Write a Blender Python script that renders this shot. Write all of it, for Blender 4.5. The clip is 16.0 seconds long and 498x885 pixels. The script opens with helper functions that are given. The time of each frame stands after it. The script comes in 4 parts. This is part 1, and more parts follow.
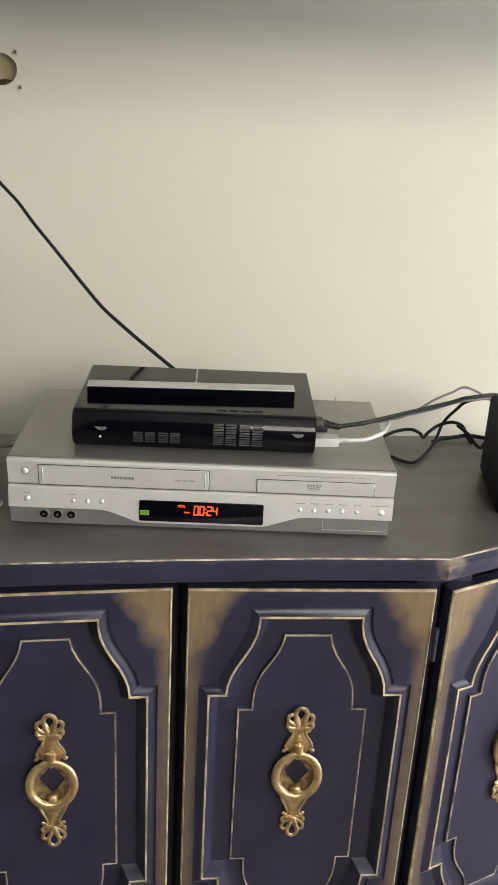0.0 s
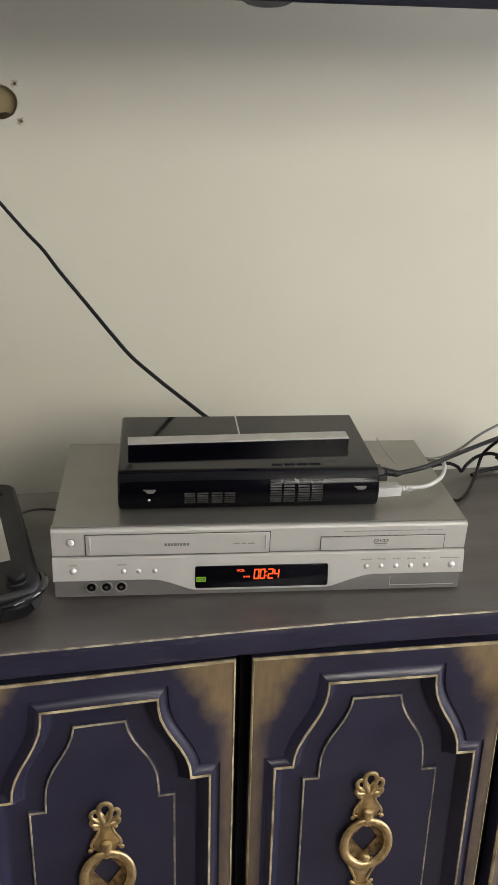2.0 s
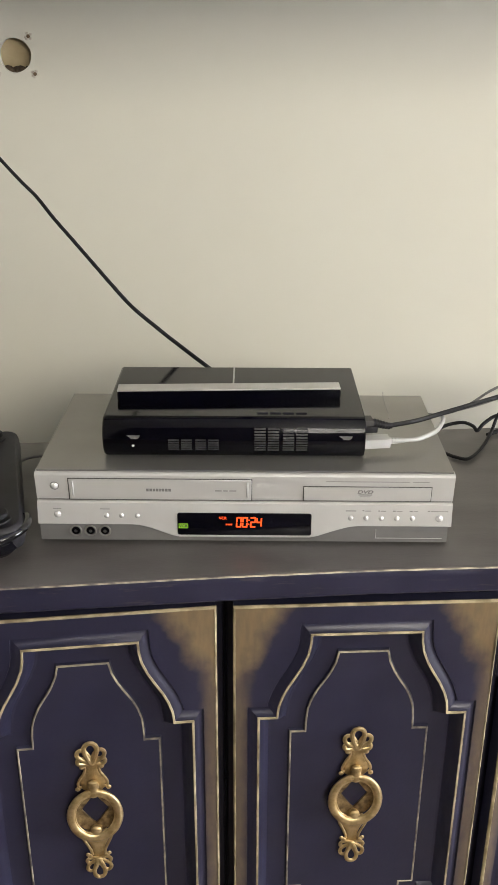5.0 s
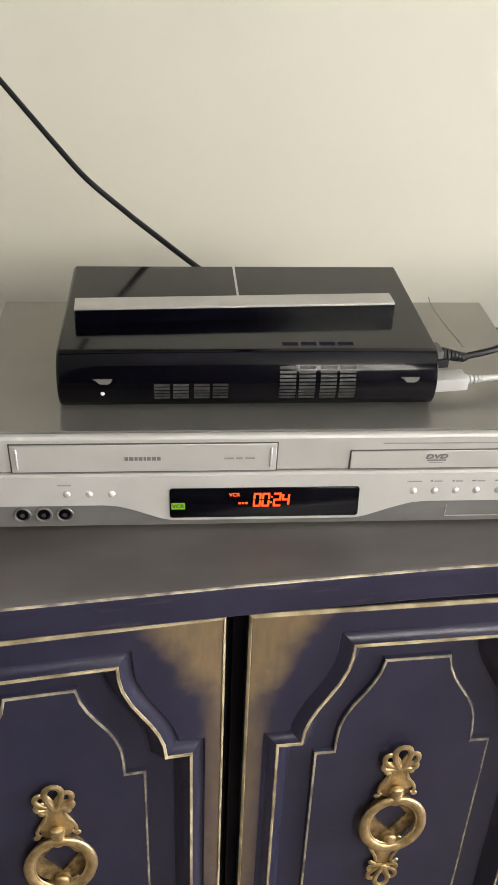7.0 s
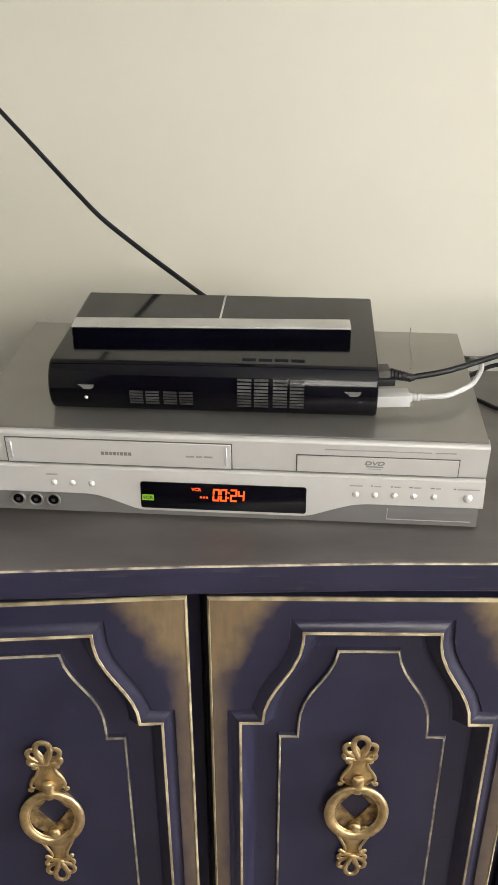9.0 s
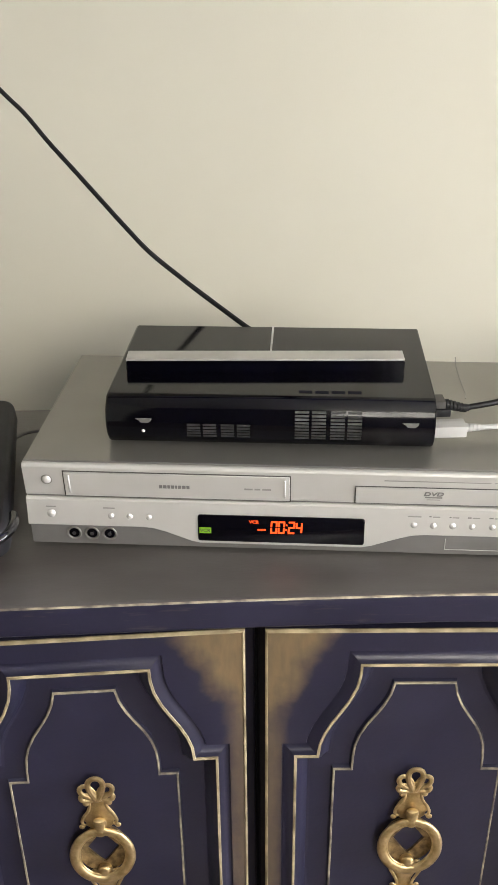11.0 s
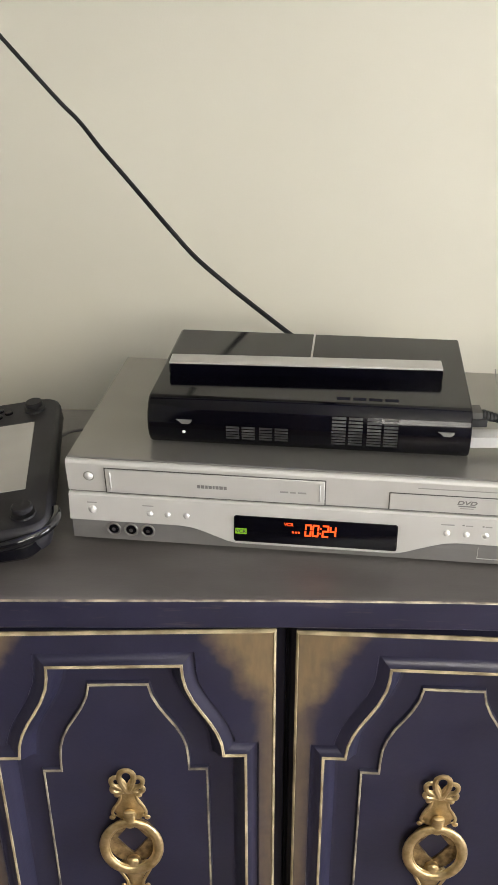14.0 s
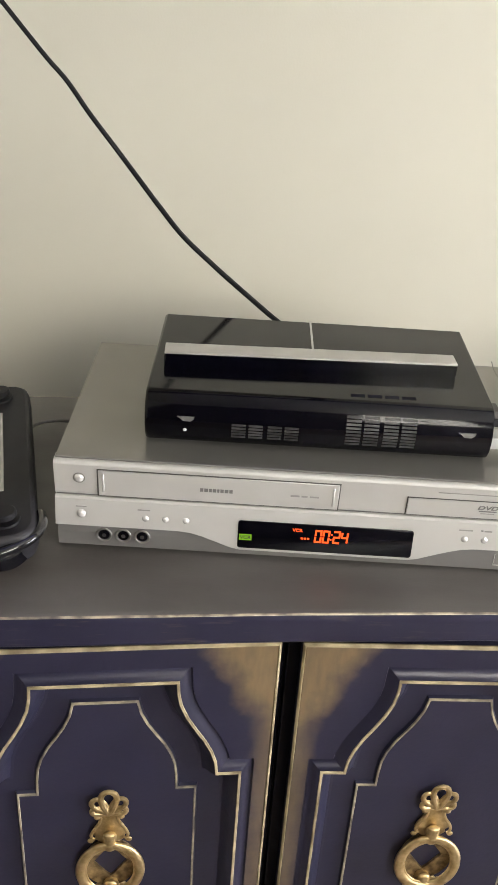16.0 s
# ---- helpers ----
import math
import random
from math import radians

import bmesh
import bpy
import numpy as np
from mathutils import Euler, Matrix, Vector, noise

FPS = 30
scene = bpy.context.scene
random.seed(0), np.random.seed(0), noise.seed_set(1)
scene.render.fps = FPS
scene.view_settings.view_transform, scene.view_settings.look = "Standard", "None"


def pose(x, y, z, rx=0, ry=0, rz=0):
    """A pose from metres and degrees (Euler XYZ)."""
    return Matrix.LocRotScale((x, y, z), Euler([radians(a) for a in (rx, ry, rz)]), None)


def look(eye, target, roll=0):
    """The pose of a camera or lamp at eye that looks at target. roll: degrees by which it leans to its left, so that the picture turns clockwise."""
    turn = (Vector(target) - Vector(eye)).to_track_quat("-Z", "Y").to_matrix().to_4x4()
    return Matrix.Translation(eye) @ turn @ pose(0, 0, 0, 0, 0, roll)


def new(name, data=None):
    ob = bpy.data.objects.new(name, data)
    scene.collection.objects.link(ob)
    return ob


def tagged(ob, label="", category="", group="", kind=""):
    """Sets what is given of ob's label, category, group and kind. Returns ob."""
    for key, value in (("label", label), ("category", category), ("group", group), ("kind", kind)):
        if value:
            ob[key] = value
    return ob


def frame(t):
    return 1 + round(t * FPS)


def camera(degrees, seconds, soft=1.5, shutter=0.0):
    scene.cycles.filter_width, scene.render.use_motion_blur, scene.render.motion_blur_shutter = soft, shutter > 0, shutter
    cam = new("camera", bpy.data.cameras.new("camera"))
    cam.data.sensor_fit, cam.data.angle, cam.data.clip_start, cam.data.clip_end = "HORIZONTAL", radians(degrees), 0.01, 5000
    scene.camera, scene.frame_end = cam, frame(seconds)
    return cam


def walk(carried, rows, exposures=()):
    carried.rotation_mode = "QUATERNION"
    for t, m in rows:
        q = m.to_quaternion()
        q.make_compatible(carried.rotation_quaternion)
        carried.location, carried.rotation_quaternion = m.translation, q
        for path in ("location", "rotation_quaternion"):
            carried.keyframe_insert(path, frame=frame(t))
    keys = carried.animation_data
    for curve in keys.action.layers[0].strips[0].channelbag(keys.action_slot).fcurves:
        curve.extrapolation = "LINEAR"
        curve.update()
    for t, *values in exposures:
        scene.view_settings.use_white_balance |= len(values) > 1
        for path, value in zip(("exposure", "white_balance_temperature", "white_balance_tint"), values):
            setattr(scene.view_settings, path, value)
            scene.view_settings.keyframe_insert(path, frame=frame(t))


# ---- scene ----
cam = camera(29.7, 16.0)
METRES, EYE, TILT, LEAN, TURN = 1.37, 1.25, 0.0, 0.0, -4.6
EXPOSURES = [(0.0, -0.42), (0.5, -0.72), (1.0, -0.75), (2.0, -0.77), (2.6, -0.70), (3.2, -0.63), (4.2, -0.60), (5.2, -0.44), (6.3, -0.30), (16.0, -0.27)]
ROWS = [
    (0.0, 0.0, 0.0, 0.0, 1.16, -22.74, -2.77),
    (0.5, -0.0161, 0.0089, 0.0047, 0.4, -22.31, -2.97),
    (1.0, -0.074, 0.0499, 0.0079, -3.6, -22.33, -2.97),
    (1.5, -0.1171, 0.0808, 0.0054, -5.3, -22.51, -2.22),
    (2.0, -0.0928, 0.0652, 0.0136, -3.46, -22.3, -1.39),
    (2.5, -0.0257, 0.0039, 0.0156, -0.07, -21.44, -0.52),
    (3.0, 0.0069, -0.0337, 0.0143, 1.64, -20.85, -0.15),
    (3.5, 0.0101, -0.0397, 0.0152, 3.07, -20.63, 0.18),
    (4.0, 0.0081, -0.0377, 0.0145, 3.63, -20.6, 0.1),
    (6.5, -0.0582, 0.2676, -0.0523, -1.62, -31.69, -1.58),
    (7.0, -0.0706, 0.2814, -0.0543, -2.24, -32.56, -1.89),
    (7.5, -0.0623, 0.2757, -0.0523, -0.89, -32.35, -1.55),
    (8.0, -0.0238, 0.2511, -0.0409, 2.4, -31.29, -0.78),
    (8.5, 0.018, 0.2231, -0.0359, 4.67, -30.49, -0.43),
    (9.0, 0.0304, 0.2101, -0.0364, 5.93, -29.87, 0.12),
    (9.5, 0.0152, 0.2146, -0.0354, 5.73, -29.35, 0.44),
    (12.0, -0.0086, 0.2011, -0.0303, 5.2, -28.25, 0.23),
    (12.5, -0.0055, 0.1985, -0.0315, 5.26, -28.34, -0.0),
    (13.0, -0.0071, 0.1983, -0.032, 5.66, -28.1, -0.03),
    (13.5, -0.0123, 0.2001, -0.0291, 7.11, -27.84, 0.19),
    (14.0, -0.0004, 0.1967, -0.0285, 8.77, -27.87, 0.24),
    (14.5, 0.0245, 0.186, -0.0326, 9.85, -28.05, -0.15),
    (15.0, 0.0222, 0.1911, -0.0335, 8.19, -28.66, -1.75),
    (15.5, -0.0275, 0.2117, -0.0328, 5.62, -29.07, -2.74),
    (16.0, -0.0735, 0.2377, -0.0363, 3.21, -29.59, -3.26),
]
walk(cam, [(t, pose(0, 0, EYE, TILT, LEAN, TURN) @ pose(METRES * x, METRES * y, METRES * z, 90 + pitch, roll, yaw)) for t, x, y, z, yaw, pitch, roll in ROWS], EXPOSURES)

# ---- light ----
SKY = bpy.data.worlds.new("world")
scene.world = SKY
SKY.use_nodes = True
wn = SKY.node_tree
sky = wn.nodes.new("ShaderNodeTexSky")
sky.sky_type, sky.sun_disc = "NISHITA", False
sky.sun_elevation, sky.sun_rotation = radians(40), radians(200)
wn.nodes["Background"].inputs["Strength"].default_value = 0.1
wn.links.new(sky.outputs["Color"], wn.nodes["Background"].inputs["Color"])

ROOM_W, ROOM_E, ROOM_S, WALL_Y, CEIL = -2.2, 3.2, -1.5, 1.395, 2.55


def window_light(name, m, w, h, watts, colour):
    lamp = bpy.data.lights.new(name, "AREA")
    lamp.shape, lamp.size, lamp.size_y, lamp.energy, lamp.color = "RECTANGLE", w, h, watts, colour
    ob = new(name, lamp)
    ob.matrix_world = m
    return ob


# daylight by the east window, and fill light by an added, unseen south window
window_light("window_light_east", look((ROOM_E + 0.13, -0.10, 0.97), (0, -0.10, 0.92)), 1.7, 1.45, 134, (0.92, 0.93, 1.0))
window_light("added_fill_south", look((1.35, ROOM_S - 0.13, 1.97), (1.35, 0, 1.70)), 1.7, 1.0, 92, (1.0, 0.94, 0.83))

# ---- materials ----


def mat(name, colour, rough=0.5, metal=0.0, second=None, scale=40.0, bump=0.0, bump_scale=300.0, rough_var=0.1, coat=0.0, stretch=(1, 1, 1), detail=4.0, amount=1.0):
    """A principled surface with a coarse colour variation and a fine relief, in object space metres."""
    m = bpy.data.materials.new(name)
    m.use_nodes = True
    nt = m.node_tree
    b = nt.nodes["Principled BSDF"]
    b.inputs["Base Color"].default_value = (*colour, 1)
    b.inputs["Roughness"].default_value = rough
    b.inputs["Metallic"].default_value = metal
    b.inputs["Coat Weight"].default_value = coat
    b.inputs["Coat Roughness"].default_value = 0.08
    tc = nt.nodes.new("ShaderNodeTexCoord")
    mp = nt.nodes.new("ShaderNodeMapping")
    mp.inputs["Scale"].default_value = stretch
    nt.links.new(tc.outputs["Object"], mp.inputs["Vector"])
    n1 = nt.nodes.new("ShaderNodeTexNoise")
    n1.inputs["Scale"].default_value, n1.inputs["Detail"].default_value = scale, detail
    nt.links.new(mp.outputs["Vector"], n1.inputs["Vector"])
    n2 = nt.nodes.new("ShaderNodeTexNoise")
    n2.inputs["Scale"].default_value, n2.inputs["Detail"].default_value = bump_scale, 3.0
    nt.links.new(mp.outputs["Vector"], n2.inputs["Vector"])
    if second:
        mx = nt.nodes.new("ShaderNodeMix")
        mx.data_type = "RGBA"
        mx.inputs["A"].default_value, mx.inputs["B"].default_value = (*colour, 1), (*second, 1)
        mr = nt.nodes.new("ShaderNodeMapRange")
        mr.inputs["From Min"].default_value, mr.inputs["From Max"].default_value = 0.35, 0.65
        mr.inputs["To Max"].default_value = amount
        nt.links.new(n1.outputs["Fac"], mr.inputs["Value"])
        nt.links.new(mr.outputs["Result"], mx.inputs["Factor"])
        nt.links.new(mx.outputs["Result"], b.inputs["Base Color"])
    if rough_var:
        rr = nt.nodes.new("ShaderNodeMapRange")
        rr.inputs["To Min"].default_value, rr.inputs["To Max"].default_value = max(0.02, rough - rough_var), min(1, rough + rough_var)
        nt.links.new(n1.outputs["Fac"], rr.inputs["Value"])
        nt.links.new(rr.outputs["Result"], b.inputs["Roughness"])
    if bump:
        bp = nt.nodes.new("ShaderNodeBump")
        bp.inputs["Strength"].default_value, bp.inputs["Distance"].default_value = bump, 0.001
        nt.links.new(n2.outputs["Fac"], bp.inputs["Height"])
        nt.links.new(bp.outputs["Normal"], b.inputs["Normal"])
    return m


def glow(name, colour, strength):
    m = bpy.data.materials.new(name)
    m.use_nodes = True
    b = m.node_tree.nodes["Principled BSDF"]
    b.inputs["Base Color"].default_value = (*[c * 0.1 for c in colour], 1)
    b.inputs["Emission Color"].default_value = (*colour, 1)
    b.inputs["Emission Strength"].default_value = strength
    b.inputs["Roughness"].default_value = 0.3
    return m


WALL = mat("beige_wall_paint", (0.524, 0.510, 0.430), 0.6, second=(0.505, 0.490, 0.411), scale=3, bump=0.12, bump_scale=420)
# brown invented for the unseen south wall, so glossy blacks reflect little
WALL_UNSEEN = mat("unseen_wall_brown", (0.055, 0.046, 0.038), 0.6, second=(0.046, 0.038, 0.032), scale=4, bump=0.15, bump_scale=420)
WHITE_PAINT = mat("white_paint", (0.8, 0.79, 0.76), 0.45, second=(0.74, 0.73, 0.70), scale=6, bump=0.1)
CEILING_PAINT = mat("ceiling_paint", (0.64, 0.63, 0.60), 0.8, second=(0.60, 0.59, 0.56), scale=4, bump=0.3)
FLOOR_WOOD = mat("floor_wood", (0.15, 0.112, 0.082), 0.5, second=(0.11, 0.082, 0.058), scale=5, stretch=(1, 12, 1), bump=0.1)
NAVY = mat("navy_paint", (0.0176, 0.0176, 0.0380), 0.35, second=(0.0232, 0.0229, 0.0468), scale=14, bump=0.15, bump_scale=240, rough_var=0.03)
# darker copy of the navy, with the shade behind the doors painted in
NAVY_SHADED = mat("navy_paint_shaded", (0.010, 0.009, 0.026), 0.5, second=(0.013, 0.012, 0.03), scale=20, bump=0.15, bump_scale=240)
TOP_PAINT = mat("brushed_top_paint", (0.112, 0.105, 0.098), 0.36, second=(0.068, 0.061, 0.056), scale=6, stretch=(0.8, 2.2, 1), bump=0.12, bump_scale=180, rough_var=0.12)
GOLD = mat("antique_gold", (0.74, 0.58, 0.32), 0.35, metal=0.88, second=(0.50, 0.36, 0.17), scale=110, bump=0.35, bump_scale=450)
# darker gold copy: the shade inside the handle's dish is in its colour
GOLD_SHADED = mat("shaded_gold", (0.44, 0.32, 0.16), 0.42, metal=0.7, second=(0.16, 0.11, 0.055), scale=140, bump=0.3, bump_scale=450)
GOLD_RUB = mat("gold_rub", (0.64, 0.54, 0.34), 0.45, metal=0.3, second=(0.24, 0.19, 0.115), scale=38, bump=0.2)
GOLD_THIN = mat("gold_worn_line", (0.52, 0.46, 0.32), 0.5, metal=0.25, second=(0.13, 0.115, 0.10), scale=55, bump=0.2, amount=1.0)
VCR_SILVER = mat("silver_plastic", (0.475, 0.47, 0.45), 0.5, metal=0.2, second=(0.455, 0.45, 0.43), scale=30, bump=0.05, bump_scale=900, rough_var=0.04)
VCR_LID = mat("silver_painted_lid", (0.27, 0.263, 0.242), 0.30, metal=0.65, second=(0.255, 0.248, 0.228), scale=20, bump=0.08, bump_scale=1200, rough_var=0.05)
VCR_GREY = mat("grey_plastic", (0.172, 0.169, 0.163), 0.45, metal=0.2, second=(0.155, 0.153, 0.147), scale=30, rough_var=0.05)
SEAM = mat("seam_dark", (0.06, 0.057, 0.052), 0.7)
PRINT = mat("grey_print", (0.16, 0.155, 0.15), 0.6)
PRINT_PALE = mat("pale_print", (0.25, 0.245, 0.235), 0.6)
BUTTON = mat("button_chrome", (0.78, 0.775, 0.75), 0.22, metal=0.5, rough_var=0.03)
GLOSS_BLACK = mat("gloss_black_plastic", (0.0012, 0.0012, 0.003), 0.10, second=(0.002, 0.002, 0.004), scale=8, rough_var=0.025)
GLOSS_BLACK.node_tree.nodes["Principled BSDF"].inputs["IOR"].default_value = 1.40
BLACK = mat("black_plastic", (0.010, 0.010, 0.012), 0.48, second=(0.014, 0.014, 0.016), scale=40, bump=0.15, bump_scale=800)
# black with the screen's blue light bleed put into its colour
BLEED_BLACK = mat("black_with_blue_bleed", (0.0015, 0.0015, 0.008), 0.55, second=(0.002, 0.002, 0.010), scale=20)
BLEED_BLACK.node_tree.nodes["Principled BSDF"].inputs["Specular IOR Level"].default_value = 0.10
BLACK.node_tree.nodes["Principled BSDF"].inputs["Specular IOR Level"].default_value = 0.3
PAD_GREY = mat("charcoal_plastic", (0.016, 0.0155, 0.019), 0.48, second=(0.012, 0.0115, 0.014), scale=30, bump=0.1, bump_scale=900)
PAD_GREY.node_tree.nodes["Principled BSDF"].inputs["Specular IOR Level"].default_value = 0.32
CABLE = mat("black_cable", (0.003, 0.003, 0.004), 0.45, second=(0.005, 0.005, 0.006), scale=60)
CABLE.node_tree.nodes["Principled BSDF"].inputs["Specular IOR Level"].default_value = 0.25
CABLE_GREY = mat("grey_cable", (0.16, 0.155, 0.15), 0.45, second=(0.12, 0.115, 0.11), scale=60)
CABLE_WHITE = mat("white_cable", (0.41, 0.41, 0.40), 0.4, second=(0.38, 0.38, 0.37), scale=60)
VENT = mat("vent_grey", (0.040, 0.040, 0.042), 0.5, second=(0.010, 0.010, 0.011), scale=90)
BAR_TOP = mat("bar_grey", (0.45, 0.44, 0.42), 0.4, metal=0.2, second=(0.40, 0.39, 0.37), scale=40)
MARK = mat("white_mark", (0.7, 0.69, 0.66), 0.4)
CHROME = mat("chrome", (0.62, 0.62, 0.61), 0.14, metal=1.0, rough_var=0.05)
# pale base colour holds the wall's reflection in the handset's dark screen
SCREEN_SHEEN = mat("screen_wall_reflection", (0.40, 0.39, 0.36), 0.14, second=(0.30, 0.29, 0.265), scale=5, rough_var=0.04)
TAN = mat("raw_board", (0.52, 0.43, 0.27), 0.8, second=(0.44, 0.36, 0.22), scale=30, bump=0.4, bump_scale=200)
SCREW_BROWN = mat("rusty_screw_hole", (0.16, 0.10, 0.05), 0.8, second=(0.08, 0.05, 0.03), scale=300)
PLASTER = mat("raw_plaster", (0.54, 0.50, 0.42), 0.9, second=(0.40, 0.36, 0.30), scale=150, bump=0.5)
RED_GLOW = glow("orange_display_glow", (1.0, 0.09, 0.015), 2.2)
GREEN_GLOW = glow("green_display_glow", (0.28, 0.62, 0.02), 0.75)
BLUE_GLOW = glow("blue_screen_glow", (0.026, 0.003, 1.0), 1.5)
BLUE_GLOW.node_tree.nodes["Principled BSDF"].inputs["Specular IOR Level"].default_value = 0.08

GLASS = bpy.data.materials.new("window_glass")
GLASS.use_nodes = True
gb = GLASS.node_tree.nodes["Principled BSDF"]
gb.inputs["Transmission Weight"].default_value, gb.inputs["Roughness"].default_value, gb.inputs["IOR"].default_value = 1.0, 0.0, 1.45


def door_paint():
    """Navy paint with gold rubbed into the door's four corners and thinly along its sides."""
    m = NAVY.copy()
    m.name = "navy_paint_gold_corners"
    nt = m.node_tree
    b = nt.nodes["Principled BSDF"]
    old = b.inputs["Base Color"].links[0].from_socket
    tc = nt.nodes["Texture Coordinate"]
    sp = nt.nodes.new("ShaderNodeSeparateXYZ")
    nt.links.new(tc.outputs["Object"], sp.inputs[0])

    def op(kind, a, c=None):
        n = nt.nodes.new("ShaderNodeMath")
        n.operation = kind
        for i, v in enumerate((a, c)):
            if v is None:
                continue
            if isinstance(v, (int, float)):
                n.inputs[i].default_value = v
            else:
                nt.links.new(v, n.inputs[i])
        return n.outputs[0]
    du = op("SUBTRACT", 0.141, op("ABSOLUTE", sp.outputs["X"]))          # distance from the nearer side
    dv = op("SUBTRACT", 0.288, op("ABSOLUTE", op("SUBTRACT", sp.outputs["Z"], 0.400)))   # from the nearer end
    ns = nt.nodes.new("ShaderNodeTexNoise")
    ns.inputs["Scale"].default_value, ns.inputs["Detail"].default_value = 30.0, 6.0
    nt.links.new(tc.outputs["Object"], ns.inputs["Vector"])
    wob = op("MULTIPLY", op("SUBTRACT", ns.outputs["Fac"], 0.5), 0.9)
    r = op("ADD", op("ADD", op("DIVIDE", du, 0.062), op("DIVIDE", dv, 0.112)), wob)
    mk = nt.nodes.new("ShaderNodeMapRange")
    mk.inputs["From Min"].default_value, mk.inputs["From Max"].default_value = 1.12, 0.62
    mk.inputs["To Max"].default_value = 0.85
    nt.links.new(r, mk.inputs["Value"])
    side = op("ADD", op("DIVIDE", du, 0.022), op("MULTIPLY", wob, 1.4))
    mk2 = nt.nodes.new("ShaderNodeMapRange")
    mk2.inputs["From Min"].default_value, mk2.inputs["From Max"].default_value = 1.0, 0.2
    mk2.inputs["To Max"].default_value = 0.42
    nt.links.new(side, mk2.inputs["Value"])
    st = nt.nodes.new("ShaderNodeTexNoise")
    st.inputs["Scale"].default_value, st.inputs["Detail"].default_value = 45.0, 6.0
    smp = nt.nodes.new("ShaderNodeMapping")
    smp.inputs["Scale"].default_value = (3.0, 1.0, 0.7)
    nt.links.new(tc.outputs["Object"], smp.inputs["Vector"])
    nt.links.new(smp.outputs["Vector"], st.inputs["Vector"])
    brush = nt.nodes.new("ShaderNodeMapRange")
    brush.inputs["From Min"].default_value, brush.inputs["From Max"].default_value = 0.30, 0.62
    brush.inputs["To Min"].default_value = 0.72
    nt.links.new(st.outputs["Fac"], brush.inputs["Value"])
    rubbed = op("MULTIPLY", op("MAXIMUM", mk.outputs["Result"], mk2.outputs["Result"]), brush.outputs["Result"])
    fac = op("MULTIPLY", rubbed, op("LESS_THAN", sp.outputs["Y"], 0.004))          # the front face alone is rubbed
    mx = nt.nodes.new("ShaderNodeMix")
    mx.data_type = "RGBA"
    nt.links.new(fac, mx.inputs["Factor"])
    nt.links.new(old, mx.inputs["A"])
    mx.inputs["B"].default_value = (0.30, 0.220, 0.120, 1)
    nt.links.new(mx.outputs["Result"], b.inputs["Base Color"])
    nt.links.new(op("MULTIPLY", fac, 0.45), b.inputs["Metallic"])
    return m


DOOR_PAINT = door_paint()


def edge_paint():
    """Navy paint with gold worn through at the canted corner of the slab and in thin streaks along it."""
    m = NAVY.copy()
    m.name = "navy_paint_worn_corner"
    nt = m.node_tree
    b = nt.nodes["Principled BSDF"]
    old = b.inputs["Base Color"].links[0].from_socket
    tc = nt.nodes["Texture Coordinate"]
    far = nt.nodes.new("ShaderNodeVectorMath")
    far.operation = "DISTANCE"
    far.inputs[1].default_value = (0.307, 0.893, 0.735)
    nt.links.new(tc.outputs["Object"], far.inputs[0])
    ns = nt.nodes.new("ShaderNodeTexNoise")
    ns.inputs["Scale"].default_value, ns.inputs["Detail"].default_value = 55.0, 5.0
    nt.links.new(tc.outputs["Object"], ns.inputs["Vector"])
    reach = nt.nodes.new("ShaderNodeMath")
    reach.operation = "MULTIPLY_ADD"
    reach.inputs[1].default_value, reach.inputs[2].default_value = 0.055, -0.012
    nt.links.new(ns.outputs["Fac"], reach.inputs[0])
    gap = nt.nodes.new("ShaderNodeMath")
    gap.operation = "SUBTRACT"
    nt.links.new(reach.outputs[0], gap.inputs[0])
    nt.links.new(far.outputs["Value"], gap.inputs[1])
    corner = nt.nodes.new("ShaderNodeMapRange")
    corner.inputs["From Min"].default_value, corner.inputs["From Max"].default_value = -0.006, 0.010
    corner.inputs["To Max"].default_value = 0.40
    nt.links.new(gap.outputs[0], corner.inputs["Value"])
    mp = nt.nodes.new("ShaderNodeMapping")
    mp.inputs["Scale"].default_value = (0.12, 0.12, 1.0)
    nt.links.new(tc.outputs["Object"], mp.inputs["Vector"])
    st = nt.nodes.new("ShaderNodeTexNoise")
    st.inputs["Scale"].default_value, st.inputs["Detail"].default_value = 260.0, 5.0
    nt.links.new(mp.outputs["Vector"], st.inputs["Vector"])
    streak = nt.nodes.new("ShaderNodeMapRange")
    streak.inputs["From Min"].default_value, streak.inputs["From Max"].default_value = 0.60, 0.75
    streak.inputs["To Max"].default_value = 0.12
    nt.links.new(st.outputs["Fac"], streak.inputs["Value"])
    most = nt.nodes.new("ShaderNodeMath")
    most.operation = "MAXIMUM"
    nt.links.new(corner.outputs["Result"], most.inputs[0])
    nt.links.new(streak.outputs["Result"], most.inputs[1])
    mx = nt.nodes.new("ShaderNodeMix")
    mx.data_type = "RGBA"
    nt.links.new(most.outputs[0], mx.inputs["Factor"])
    nt.links.new(old, mx.inputs["A"])
    mx.inputs["B"].default_value = (0.42, 0.34, 0.20, 1)
    nt.links.new(mx.outputs["Result"], b.inputs["Base Color"])
    return m


EDGE_PAINT = edge_paint()

# ---- mesh helpers ----


def finish(bm, name, material, smooth=True):
    me = bpy.data.meshes.new(name)
    bmesh.ops.recalc_face_normals(bm, faces=bm.faces)
    bm.to_mesh(me)
    bm.free()
    me.materials.append(material)
    if smooth:
        me.polygons.foreach_set("use_smooth", [True] * len(me.polygons))
        me.set_sharp_from_angle(angle=radians(38))
        for p in me.polygons:
            if p.area > 0.004:
                p.use_smooth = False
    return me


